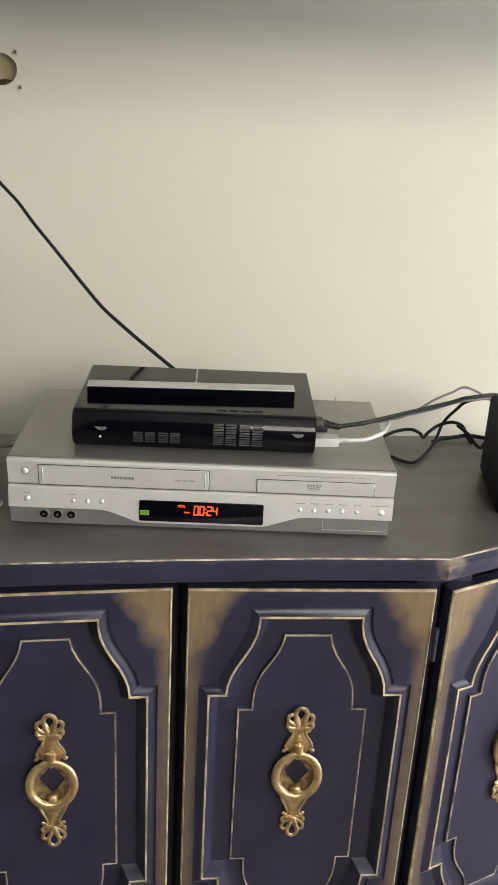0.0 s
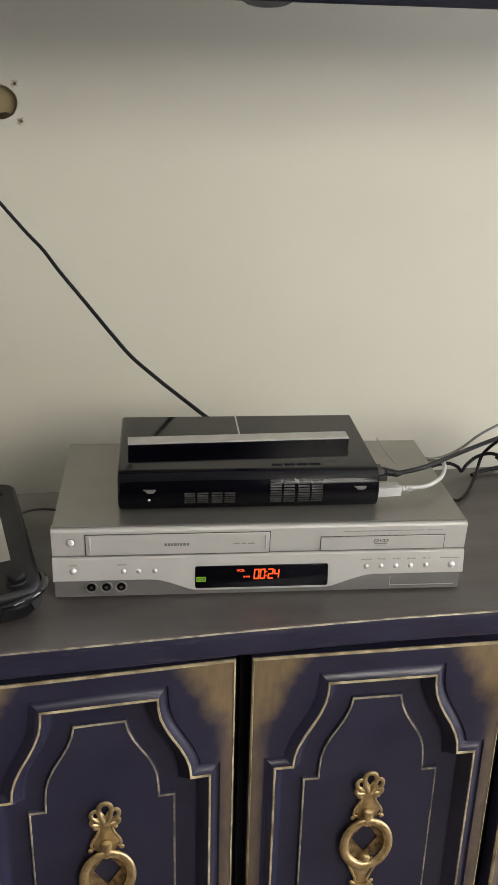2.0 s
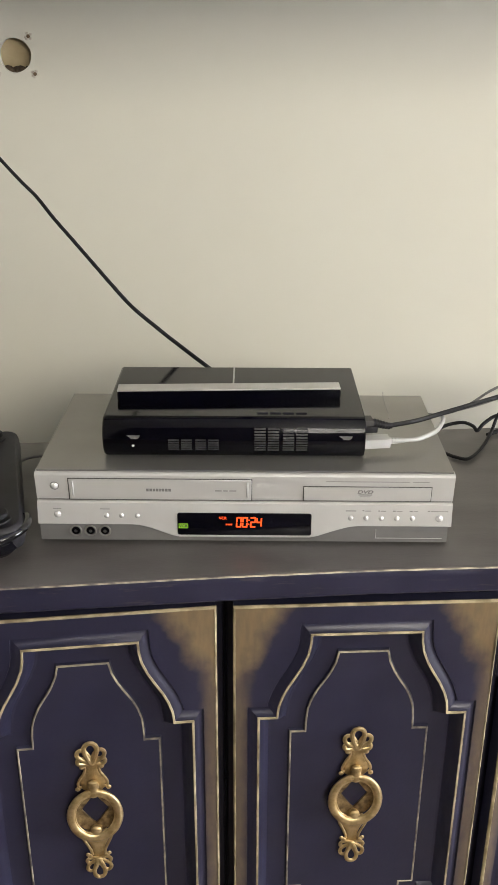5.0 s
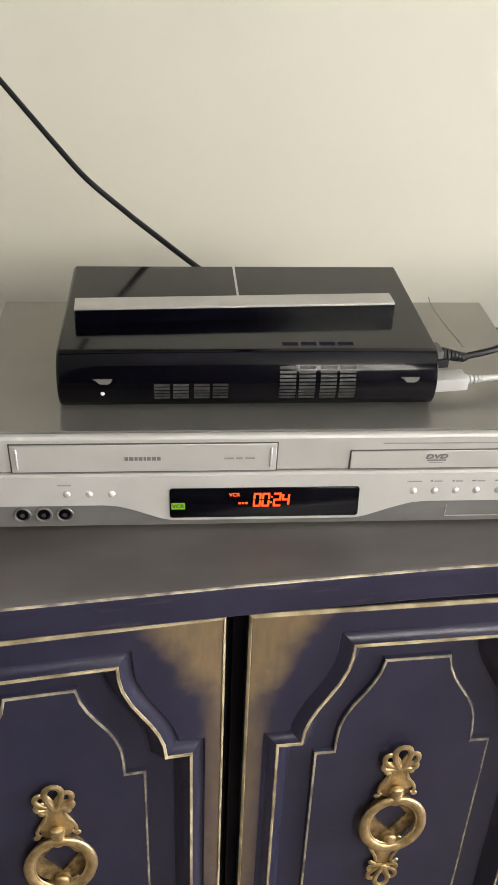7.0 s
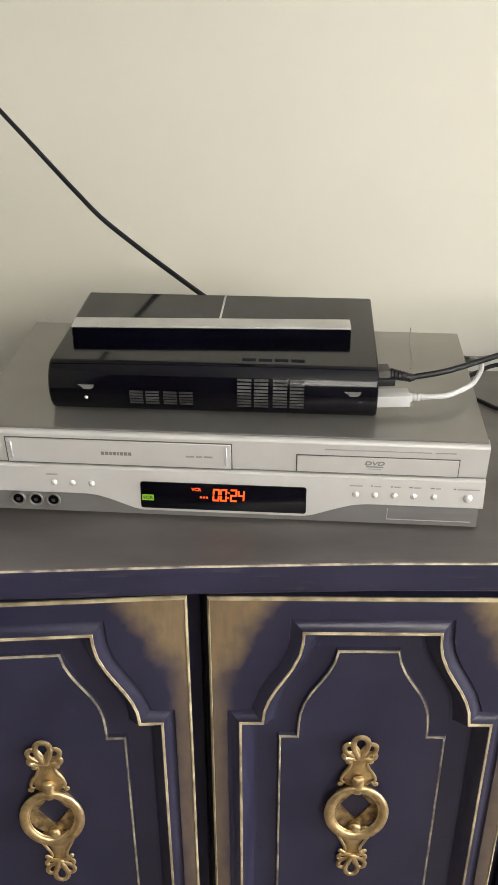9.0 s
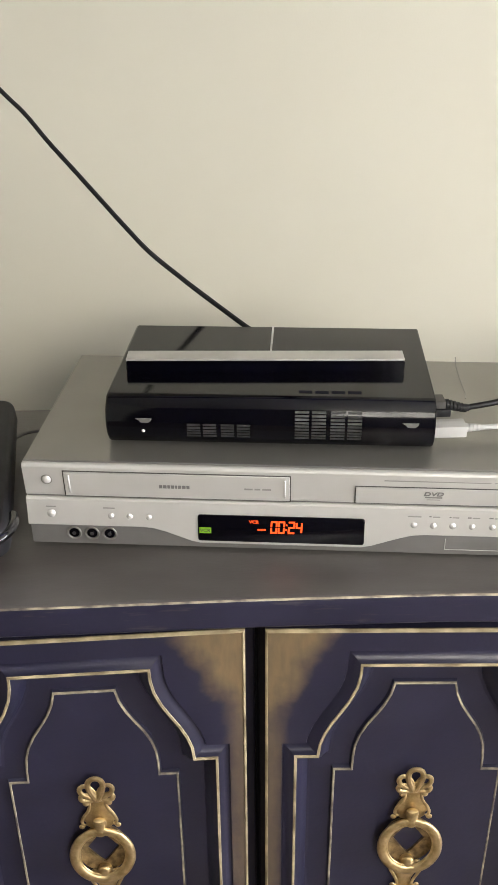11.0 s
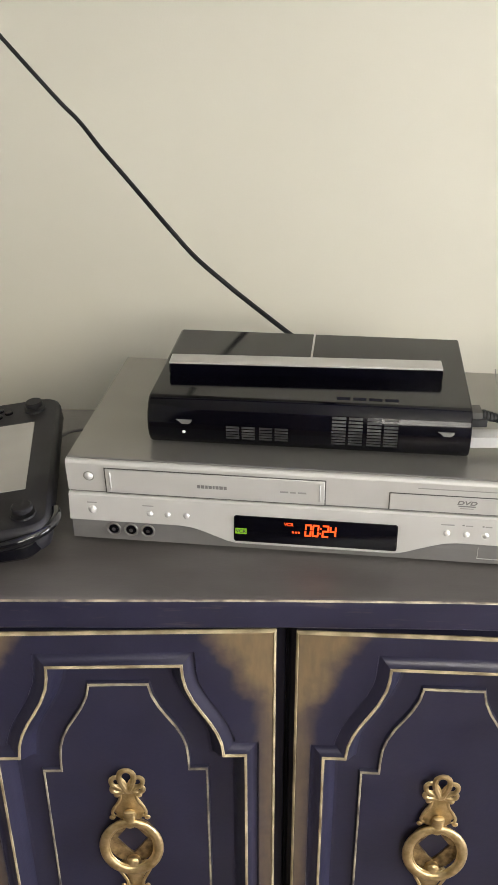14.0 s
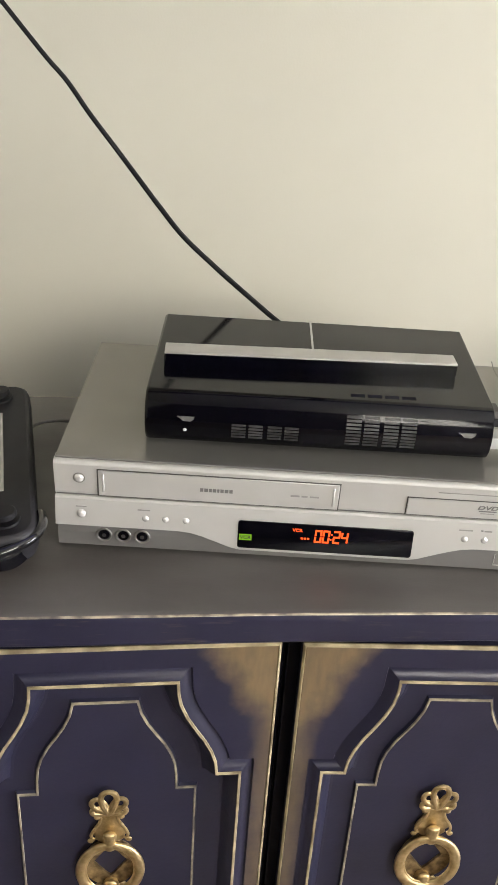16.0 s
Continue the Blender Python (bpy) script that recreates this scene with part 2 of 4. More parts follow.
def part(name, bm, material, parent, label="", m=None):
    ob = new(name, finish(bm, name, material))
    ob.parent = parent
    if m is not None:
        ob.matrix_basis = m
    return tagged(ob, label)


def thing(name, m, label, category, group="", kind=""):
    ob = new(name)
    ob.empty_display_size = 0.05
    ob.matrix_basis = m
    return tagged(ob, label, category, group, kind)


def solid(name, bm, material, label, category, m=None, kind="", group=""):
    ob = new(name, finish(bm, name, material))
    if m is not None:
        ob.matrix_basis = m
    return tagged(ob, label, category, group, kind)


def box(bm, lo, hi, bevel=0.0, seg=2):
    vs = [bm.verts.new((x, y, z)) for z in (lo[2], hi[2]) for y in (lo[1], hi[1]) for x in (lo[0], hi[0])]
    fs = [bm.faces.new([vs[i] for i in f]) for f in ((0, 2, 3, 1), (4, 5, 7, 6), (0, 1, 5, 4), (1, 3, 7, 5), (3, 2, 6, 7), (2, 0, 4, 6))]
    if bevel:
        es = list({e for f in fs for e in f.edges})
        bmesh.ops.bevel(bm, geom=es, offset=bevel, segments=seg, profile=0.6, affect="EDGES")
    return bm


def boxed(lo, hi, bevel=0.0, seg=2):
    return box(bmesh.new(), lo, hi, bevel, seg)


def tube(bm, pts, r, sides=8, closed=False, flat=1.0, up=None):
    """A round or flattened rod along points; r is a radius or one radius for each point."""
    pts = [Vector(p) for p in pts]
    n = len(pts)
    rs = r if isinstance(r, (list, tuple)) else [r] * n
    rings, ref = [], Vector(up) if up else None
    for i, p in enumerate(pts):
        a, b = (pts[i - 1], pts[(i + 1) % n]) if closed else (pts[max(i - 1, 0)], pts[min(i + 1, n - 1)])
        t = (b - a).normalized()
        if ref is None:
            ref = t.orthogonal()
        u = (ref - t * ref.dot(t)).normalized()
        v = t.cross(u)
        if not up:
            ref = u
        rings.append([bm.verts.new(p + rs[i] * (flat * math.cos(k * math.tau / sides) * u + math.sin(k * math.tau / sides) * v)) for k in range(sides)])
    for i in range(n if closed else n - 1):
        a, b = rings[i], rings[(i + 1) % n]
        for k in range(sides):
            bm.faces.new((a[k], a[(k + 1) % sides], b[(k + 1) % sides], b[k]))
    if not closed:
        bm.faces.new(rings[0][::-1])
        bm.faces.new(rings[-1])
    return bm


def spline(pts, steps=6):
    """A smooth line through points (Catmull-Rom)."""
    p = [Vector(q) for q in pts]
    p = [2 * p[0] - p[1]] + p + [2 * p[-1] - p[-2]]
    out = []
    for i in range(1, len(p) - 2):
        a, b, c, d = p[i - 1:i + 3]
        for k in range(steps):
            t = k / steps
            out.append(0.5 * (2 * b + (c - a) * t + (2 * a - 5 * b + 4 * c - d) * t * t + (3 * b - a - 3 * c + d) * t ** 3))
    return out + [p[-2]]


def loft(bm, rings, close=True, cap_first=False, cap_last=False):
    """Joins rings of equal length; each ring is a closed outline of points."""
    vs = [[bm.verts.new(p) for p in ring] for ring in rings]
    for a, b in zip(vs, vs[1:]):
        n = len(a)
        for k in range(n if close else n - 1):
            bm.faces.new((a[k], a[(k + 1) % n], b[(k + 1) % n], b[k]))
    if cap_first:
        bm.faces.new(vs[0][::-1])
    if cap_last:
        bm.faces.new(vs[-1])
    return bm


def prism(bm, outline, z0, z1, bevel=0.0):
    """An upright block over an outline of (x, y), its upper rim eased by bevel."""
    rings = [[(x, y, z0) for x, y in outline]]
    if bevel:
        rings.append([(x, y, z1 - bevel) for x, y in outline])
        rings.append([(x, y, z1) for x, y in offset(outline, -bevel)])
    else:
        rings.append([(x, y, z1) for x, y in outline])
    return loft(bm, rings, True, True, True)


def offset(outline, d):
    """A closed outline of 2D points moved outwards by d (counter-clockwise outlines)."""
    out, n = [], len(outline)
    for i in range(n):
        p, a, b = Vector(outline[i]), Vector(outline[i - 1]), Vector(outline[(i + 1) % n])
        e1, e2 = (p - a).normalized(), (b - p).normalized()
        n1, n2 = Vector((e1.y, -e1.x)), Vector((e2.y, -e2.x))
        k = n1 + n2
        k = k / max(k.dot(k) / 2, 0.35)
        out.append(tuple(p + k * d))
    return out


def ball(bm, c, r, scale=(1, 1, 1), u=12, v=8):
    bmesh.ops.create_uvsphere(bm, u_segments=u, v_segments=v, radius=r, matrix=Matrix.Translation(c) @ Matrix.Diagonal((*scale, 1)))
    return bm


def disc_y(bm, x, y0, y1, z, r, n=20, r2=None):
    """A round peg along y, from y0 to y1."""
    r2 = r if r2 is None else r2
    ring = lambda y, q: [(x + q * math.cos(k * math.tau / n), y, z + q * math.sin(k * math.tau / n)) for k in range(n)]
    return loft(bm, [ring(y0, r), ring(y1, r2)], True, True, True)


def lettering(text, size, depth=0.0003, slant=0.0, bold=0.0):
    """Mesh data of a word in the built-in font, lying in xy with its middle at the origin."""
    cu = bpy.data.curves.new("word", "FONT")
    cu.body, cu.size, cu.extrude, cu.align_x, cu.align_y = text, 1.0, depth / size, "CENTER", "CENTER"
    cu.offset = bold
    tmp = bpy.data.objects.new("word", cu)
    me = bpy.data.meshes.new_from_object(tmp)
    bpy.data.objects.remove(tmp)
    me.transform(Matrix.Diagonal((size, size, size, 1)))
    for v in me.vertices:
        v.co.x += slant * v.co.y
    return me

# ---- the room ----
def wall_box(name, lo, hi, material, label, category="wall"):
    return solid(name, boxed(lo, hi), material, label, category, kind="structure")


T = 0.12
wall_box("floor", (ROOM_W - T, ROOM_S - T, -0.1), (ROOM_E + T, WALL_Y + 0.3, 0), FLOOR_WOOD, "brown wooden floor under the room", "floor")
wall_box("ceiling", (ROOM_W - T, ROOM_S - T, CEIL), (ROOM_E + T, WALL_Y + 0.3, CEIL + 0.1), CEILING_PAINT, "plain white painted ceiling", "ceiling")
wall_box("wall_west", (ROOM_W - T, ROOM_S, 0), (ROOM_W, WALL_Y, CEIL), WALL, "plain beige painted wall")


def wall_with_window(name, win, axis, at, span, hole, out, material, label):
    """A wall across one axis with a window opening, and the window in it."""
    (a0, a1), (h0, h1, z0, z1) = span, hole
    bm = bmesh.new()
    lo_c, hi_c = min(at, at + out * T), max(at, at + out * T)

    def blk(b, p, q, za, zb, c0=lo_c, c1=hi_c, bev=0.0):
        lo, hi = ((p, c0, za), (q, c1, zb)) if axis == "y" else ((c0, p, za), (c1, q, zb))
        return box(b, lo, hi, bev)
    for p, q, za, zb in ((a0, h0, 0, CEIL), (h1, a1, 0, CEIL), (h0, h1, 0, z0), (h0, h1, z1, CEIL)):
        blk(bm, p, q, za, zb)
    solid(name, bm, material, label, "wall", kind="structure")
    w = thing(win, Matrix(), "white framed window out of view that lets in daylight", "window", kind="structure")
    fr = bmesh.new()
    c0, c1 = sorted((at + out * 0.02, at + out * 0.07))
    for p, q, za, zb in ((h0, h0 + .05, z0, z1), (h1 - .05, h1, z0, z1), (h0 + .05, h1 - .05, z0, z0 + .05), (h0 + .05, h1 - .05, z1 - .05, z1), ((h0 + h1) / 2 - .02, (h0 + h1) / 2 + .02, z0 + .05, z1 - .05), (h0 + .05, (h0 + h1) / 2 - .02, (z0 + z1) / 2 - .015, (z0 + z1) / 2 + .015), ((h0 + h1) / 2 + .02, h1 - .05, (z0 + z1) / 2 - .015, (z0 + z1) / 2 + .015)):
        blk(fr, p, q, za, zb, c0, c1)
    part("window_frame", fr, WHITE_PAINT, w)
    g0, g1 = sorted((at + out * 0.042, at + out * 0.046))
    pane = part("pane", blk(bmesh.new(), h0 + .05, h1 - .05, z0 + .05, z1 - .05, g0, g1), GLASS, w)
    pane.visible_shadow = False
    s0, s1 = sorted((at - out * 0.05, at + out * 0.02))
    part("window_sill", blk(bmesh.new(), h0 - .03, h1 + .03, z0 - .03, z0, s0, s1, 0.004), WHITE_PAINT, w)


wall_with_window("wall_east", "window_1", "x", ROOM_E, (ROOM_S, WALL_Y), (-1.00, 0.80, 0.18, 1.76), 1, WALL, "beige painted wall with one tall window")
# the south window is added as an opening for the fill light
wall_with_window("wall_south", "added_window", "y", ROOM_S, (ROOM_W - T, ROOM_E + T), (0.45, 2.25, 1.42, 2.50), -1, WALL_UNSEEN, "unseen brown wall with one added square window")

HOLE = (-0.2525, 1.2085, 0.0207)


def holed_sheet(bm, y, hx, hz, r, x0, x1, z0, z1, s=0.05, n=32):
    ring, sq = [], []
    for k in range(n):
        a = k * math.tau / n + math.tau / 8
        c, d = math.cos(a), math.sin(a)
        q = s / max(abs(c), abs(d))
        wob = 1 + 0.018 * math.sin(3 * a + 1) + 0.008 * math.sin(7 * a)
        ring.append(bm.verts.new((hx + r * wob * c, y, hz + r * wob * d)))
        sq.append(bm.verts.new((hx + q * c, y, hz + q * d)))
    for k in range(n):
        bm.faces.new((ring[k], ring[(k + 1) % n], sq[(k + 1) % n], sq[k]))
    for a, b, c, d in ((x0, hx - s, z0, z1), (hx + s, x1, z0, z1), (hx - s, hx + s, z0, hz - s), (hx - s, hx + s, hz + s, z1)):
        bm.faces.new([bm.verts.new((p, y, q)) for p, q in ((a, c), (b, c), (b, d), (a, d))])
    return ring


bm = bmesh.new()
ra = holed_sheet(bm, WALL_Y, *HOLE, ROOM_W - T, ROOM_E + T, 0, CEIL)
rb = holed_sheet(bm, WALL_Y + 0.0125, *HOLE, ROOM_W - T, ROOM_E + T, 0, CEIL)
for k in range(len(ra)):
    bm.faces.new((ra[k], ra[(k + 1) % len(ra)], rb[(k + 1) % len(rb)], rb[k]))
north = solid("wall_north", bm, WALL, "beige painted plaster wall with a cut round hole", "wall", kind="structure")
# the stud wall behind the board, seen through the hole
part("backing_board", boxed((ROOM_W - T, WALL_Y + 0.0175, 0), (ROOM_E + T, WALL_Y + 0.15, CEIL)), TAN, north, "raw tan board behind the hole")
bm = bmesh.new()
for k in range(9):
    x = HOLE[0] - 0.017 + 0.0042 * k
    ball(bm, (x, WALL_Y + 0.011 + 0.002 * math.sin(k * 2.1), HOLE[1] - 0.021 + 0.0022 * math.sin(k * 1.7)), 0.0078, (1.1, 0.8, 0.9), 8, 5)
part("rubble", bm, mat("dark_rubble", (0.085, 0.06, 0.035), 0.95, second=(0.05, 0.035, 0.02), scale=200, bump=0.6), north, "dark crumbs of plaster in the hole")
for sx, sz in ((-0.2777, 1.231), (-0.2336, 1.2309), (-0.2774, 1.1863), (-0.2287, 1.1861)):
    bm = bmesh.new()
    disc_y(bm, sx, WALL_Y - 0.0006, WALL_Y + 0.002, sz, 0.0023, 12)
    part("screw_hole", bm, SCREW_BROWN, north, "small dark screw hole")
    bm = bmesh.new()
    for k in range(5):
        ball(bm, (sx + 0.0036 * math.cos(k * 1.4 + sx * 90), WALL_Y, sz + 0.0036 * math.sin(k * 1.4 + sx * 90)), 0.0018, (1.2, 0.35, 1), 8, 5)
    part("chipped_plaster", bm, PLASTER, north, "pale chipped plaster round a screw hole")

# ---- the television on its wall arm ----
tv = thing("television", pose(0.024, 1.0, 1.315), "black flat television with a plain blue screen, on a wall arm", "television")
TW, TH = 0.62, 0.70
bm = bmesh.new()
box(bm, (-TW, 0.0, 0.0), (TW, 0.012, 0.0165), 0.0012)
box(bm, (-TW, 0.0, TH - 0.010), (TW, 0.012, TH), 0.0012)
box(bm, (-TW, 0.0, 0.0168), (-TW + 0.010, 0.012, TH - 0.0102), 0.0012)
box(bm, (TW - 0.010, 0.0, 0.0168), (TW, 0.012, TH - 0.0102), 0.0012)
part("bezel", bm, BLEED_BLACK, tv)
part("screen", boxed((-TW + 0.010, 0.004, 0.0165), (TW - 0.010, 0.010, TH - 0.010)), BLUE_GLOW, tv, "glowing plain blue screen")
part("back_shell", boxed((-TW + 0.004, 0.0125, 0.004), (TW - 0.004, 0.055, TH - 0.004), 0.008), BLACK, tv)
bm = bmesh.new()
prism(bm, [(-0.021, 0.0), (0.021, 0.0), (0.021, 0.010), (-0.021, 0.010)], -0.001, 0.0)
loft(bm, [[(0.020 * math.cos(a), y, -0.0048 * math.sin(a) - 0.0004) for a in [math.pi * k / 12 for k in range(13)]] for y in (0.001, 0.010)], True, True, True)
part("sensor_bump", bm, BLACK, tv, "small rounded sensor under the frame")
for x, w in ((-0.0092, 0.0074), (0.0, 0.0074), (0.0092, 0.0074)):
    bm = bmesh.new()
    box(bm, (x - w / 2, -0.0006, 0.0060), (x + w / 2, 0.0004, 0.0105), 0.0002, 1)
    part("badge", bm, MARK, tv, "plain white badge on the frame")
bm = bmesh.new()
box(bm, (-0.2, 0.056, 0.15), (0.2, 0.075, 0.50), 0.003)
box(bm, (-0.03, 0.076, 0.30), (0.03, 0.38, 0.34), 0.004)
box(bm, (-0.10, 0.381, 0.22), (0.10, 0.3945, 0.42), 0.003)
part("wall_arm", bm, BLACK, tv)

# ---- the cabinet ----
CAB = Matrix()
cabinet = thing("cabinet", CAB, "navy painted cabinet with gold rubbed edges and canted corner", "cabinet")
TOPZ, SLAB = 0.7410, 0.030
CANT = (0.302 + 0.30 * math.cos(radians(24)), 0.8910 + 0.30 * math.sin(radians(24)))
OUT = [(-0.300, 0.8625), (-0.120, 0.8742), (0.0, 0.8822), (0.150, 0.8895), (0.2905, 0.8920), (0.3020, 0.8910), CANT, (CANT[0], 1.268), (-0.575, 1.212), (-0.575, 0.972)]


def slab_ring(d, z):
    return [(x, y, z) for x, y in offset(OUT, d)]


bm = bmesh.new()
loft(bm, [slab_ring(-0.0030, TOPZ - 0.0010), slab_ring(-0.0060, TOPZ)], True, False, True)
part("tabletop", bm, TOP_PAINT, cabinet, "dark grey brushed top")
bm = bmesh.new()
loft(bm, [slab_ring(-0.020, TOPZ - SLAB - 0.004), slab_ring(-0.012, TOPZ - SLAB - 0.004), slab_ring(-0.010, TOPZ - SLAB), slab_ring(-0.003, TOPZ - SLAB), slab_ring(-0.0005, TOPZ - SLAB + 0.003), slab_ring(-0.0002, TOPZ - 0.010), slab_ring(0.0, TOPZ - 0.0062), slab_ring(-0.0012, TOPZ - 0.0020)], True, True, False)
part("tabletop_edge", bm, EDGE_PAINT, cabinet)
bm = bmesh.new()
loft(bm, [slab_ring(-0.0012, TOPZ - 0.0021), slab_ring(-0.0016, TOPZ - 0.0014), slab_ring(-0.0030, TOPZ - 0.0009)], True)
part("gold_line", bm, GOLD_THIN, cabinet, "thin worn gold line along the top edge")
BODY = offset(OUT, -0.085)
bm = bmesh.new()
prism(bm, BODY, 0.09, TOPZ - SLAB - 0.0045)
part("carcass", bm, NAVY_SHADED, cabinet)
bm = bmesh.new()
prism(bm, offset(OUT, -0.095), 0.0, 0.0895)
part("plinth", bm, NAVY_SHADED, cabinet)
part("stile", boxed((-0.030, 0.9530, 0.0905), (0.0035, 0.9800, TOPZ - SLAB - 0.006), 0.002), NAVY, cabinet)
part("stile", boxed((0.0065, 0.9560, 0.0905), (0.040, 0.9800, TOPZ - SLAB - 0.006), 0.002), NAVY, cabinet)
part("stile", boxed((0.280, 0.9330, 0.0905), (0.345, 0.9620, TOPZ - SLAB - 0.006), 0.002), NAVY, cabinet)

# door: 282 mm wide, 576 mm high, in its own frame: x across, y depth (front at 0, outwards is -y), z up
DW, DZ0, DZ1 = 0.1422, 0.112, 0.688


def arched(half_top, half_mid, half_notch, z_top, z_notch, curve):
    """Outline with an ogee shoulder at each corner and a square notch, counter-clockwise seen from the front."""
    q = [(half_top, z_top)] + curve + [(half_mid, z_notch), (half_notch, z_notch)]
    q = [(x, z - 0.400) for x, z in q]
    right_low = [(x, -z) for x, z in q]
    up_right = q[::-1]
    up_left = [(-x, z) for x, z in q]
    low_left = [(-x, -z) for x, z in q][::-1]
    return [(x, z + 0.400) for x, z in right_low + up_right + up_left + low_left]


OUTER = arched(0.0592, 0.0946, 0.1150, 0.6535, 0.5450, [(0.0598, 0.641), (0.0622, 0.628), (0.0680, 0.613), (0.0755, 0.599), (0.0830, 0.586), (0.0890, 0.573), (0.0930, 0.560)])
INNER = arched(0.0270, 0.0612, 0.0781, 0.6270, 0.5200, [(0.0300, 0.613), (0.0355, 0.600), (0.0425, 0.588), (0.0500, 0.576), (0.0560, 0.563), (0.0595, 0.550), (0.0608, 0.536)])
INNER = [(x, z - 0.0072) for x, z in INNER]


def front_ring(outline, d, y):
    return [(x, y, z) for x, z in offset(outline, d)]


def make_door(m, label):
    door = new("door")
    door.empty_display_size = 0.05
    door.parent = cabinet
    door.matrix_basis = m
    tagged(door, label)
    return door


def door_meshes():
    meshes = {}
    bm = bmesh.new()
    rect = [(-DW, DZ0), (DW, DZ0), (DW, DZ1), (-DW, DZ1)]
    loft(bm, [front_ring(rect, -0.002, 0.020), front_ring(rect, 0, 0.018), front_ring(rect, 0, 0.0025), front_ring(rect, -0.0025, 0.0)], True, True, False)
    inner = [bm.verts.new(p) for p in front_ring(OUTER, 0.0125, 0.0)]
    rim = [bm.edges.new((a, b)) for a, b in zip(inner, inner[1:] + inner[:1])]
    bm.edges.ensure_lookup_table()
    rim += [e for e in bm.edges if e.is_boundary and e not in rim]
    bmesh.ops.triangle_fill(bm, use_beauty=True, edges=rim)
    meshes["panel"] = finish(bm, "panel", DOOR_PAINT)
    bm = bmesh.new()
    loft(bm, [front_ring(OUTER, 0.0126, 0.0001), front_ring(OUTER, 0.0122, 0.0018), front_ring(OUTER, 0.0112, 0.0025), front_ring(OUTER, 0.0102, 0.0022), front_ring(OUTER, 0.0060, -0.0006), front_ring(OUTER, 0.0013, -0.0038), front_ring(OUTER, -0.0010, -0.0040), front_ring(OUTER, -0.0034, -0.0012), front_ring(OUTER, -0.0072, 0.0062), front_ring(OUTER, -0.0104, 0.0118), front_ring(OUTER, -0.0122, 0.0140), front_ring(OUTER, -0.0150, 0.0146)], True, False, True)
    meshes["moulding"] = finish(bm, "moulding", NAVY)
    bm = bmesh.new()
    loft(bm, [front_ring(OUTER, 0.0019, -0.0028), front_ring(OUTER, 0.0012, -0.0046), front_ring(OUTER, -0.0008, -0.0049), front_ring(OUTER, -0.0015, -0.0029)], True)
    meshes["gold_ridge"] = finish(bm, "gold_ridge", GOLD_RUB)
    bm = bmesh.new()
    loft(bm, [front_ring(INNER, 0.0022, 0.0147), front_ring(INNER, 0.0008, 0.0112), front_ring(INNER, -0.0020, 0.0106)], True, False, True)
    meshes["raised_field"] = finish(bm, "raised_field", NAVY)
    bm = bmesh.new()
    loft(bm, [front_ring(INNER, 0.0010, 0.0116), front_ring(INNER, 0.0006, 0.0104), front_ring(INNER, -0.0008, 0.0100), front_ring(INNER, -0.0013, 0.0108)], True)
    meshes["gold_line"] = finish(bm, "gold_line", GOLD_THIN)
    bm = bmesh.new()
    loft(bm, [front_ring(rect, 0.0005, 0.0034), front_ring(rect, 0.0007, 0.0018), front_ring(rect, -0.0009, -0.0004), front_ring(rect, -0.0015, -0.0005), front_ring(rect, -0.0018, 0.0004)], True)
    meshes["gold_edge"] = finish(bm, "gold_edge", GOLD_RUB)
    return meshes


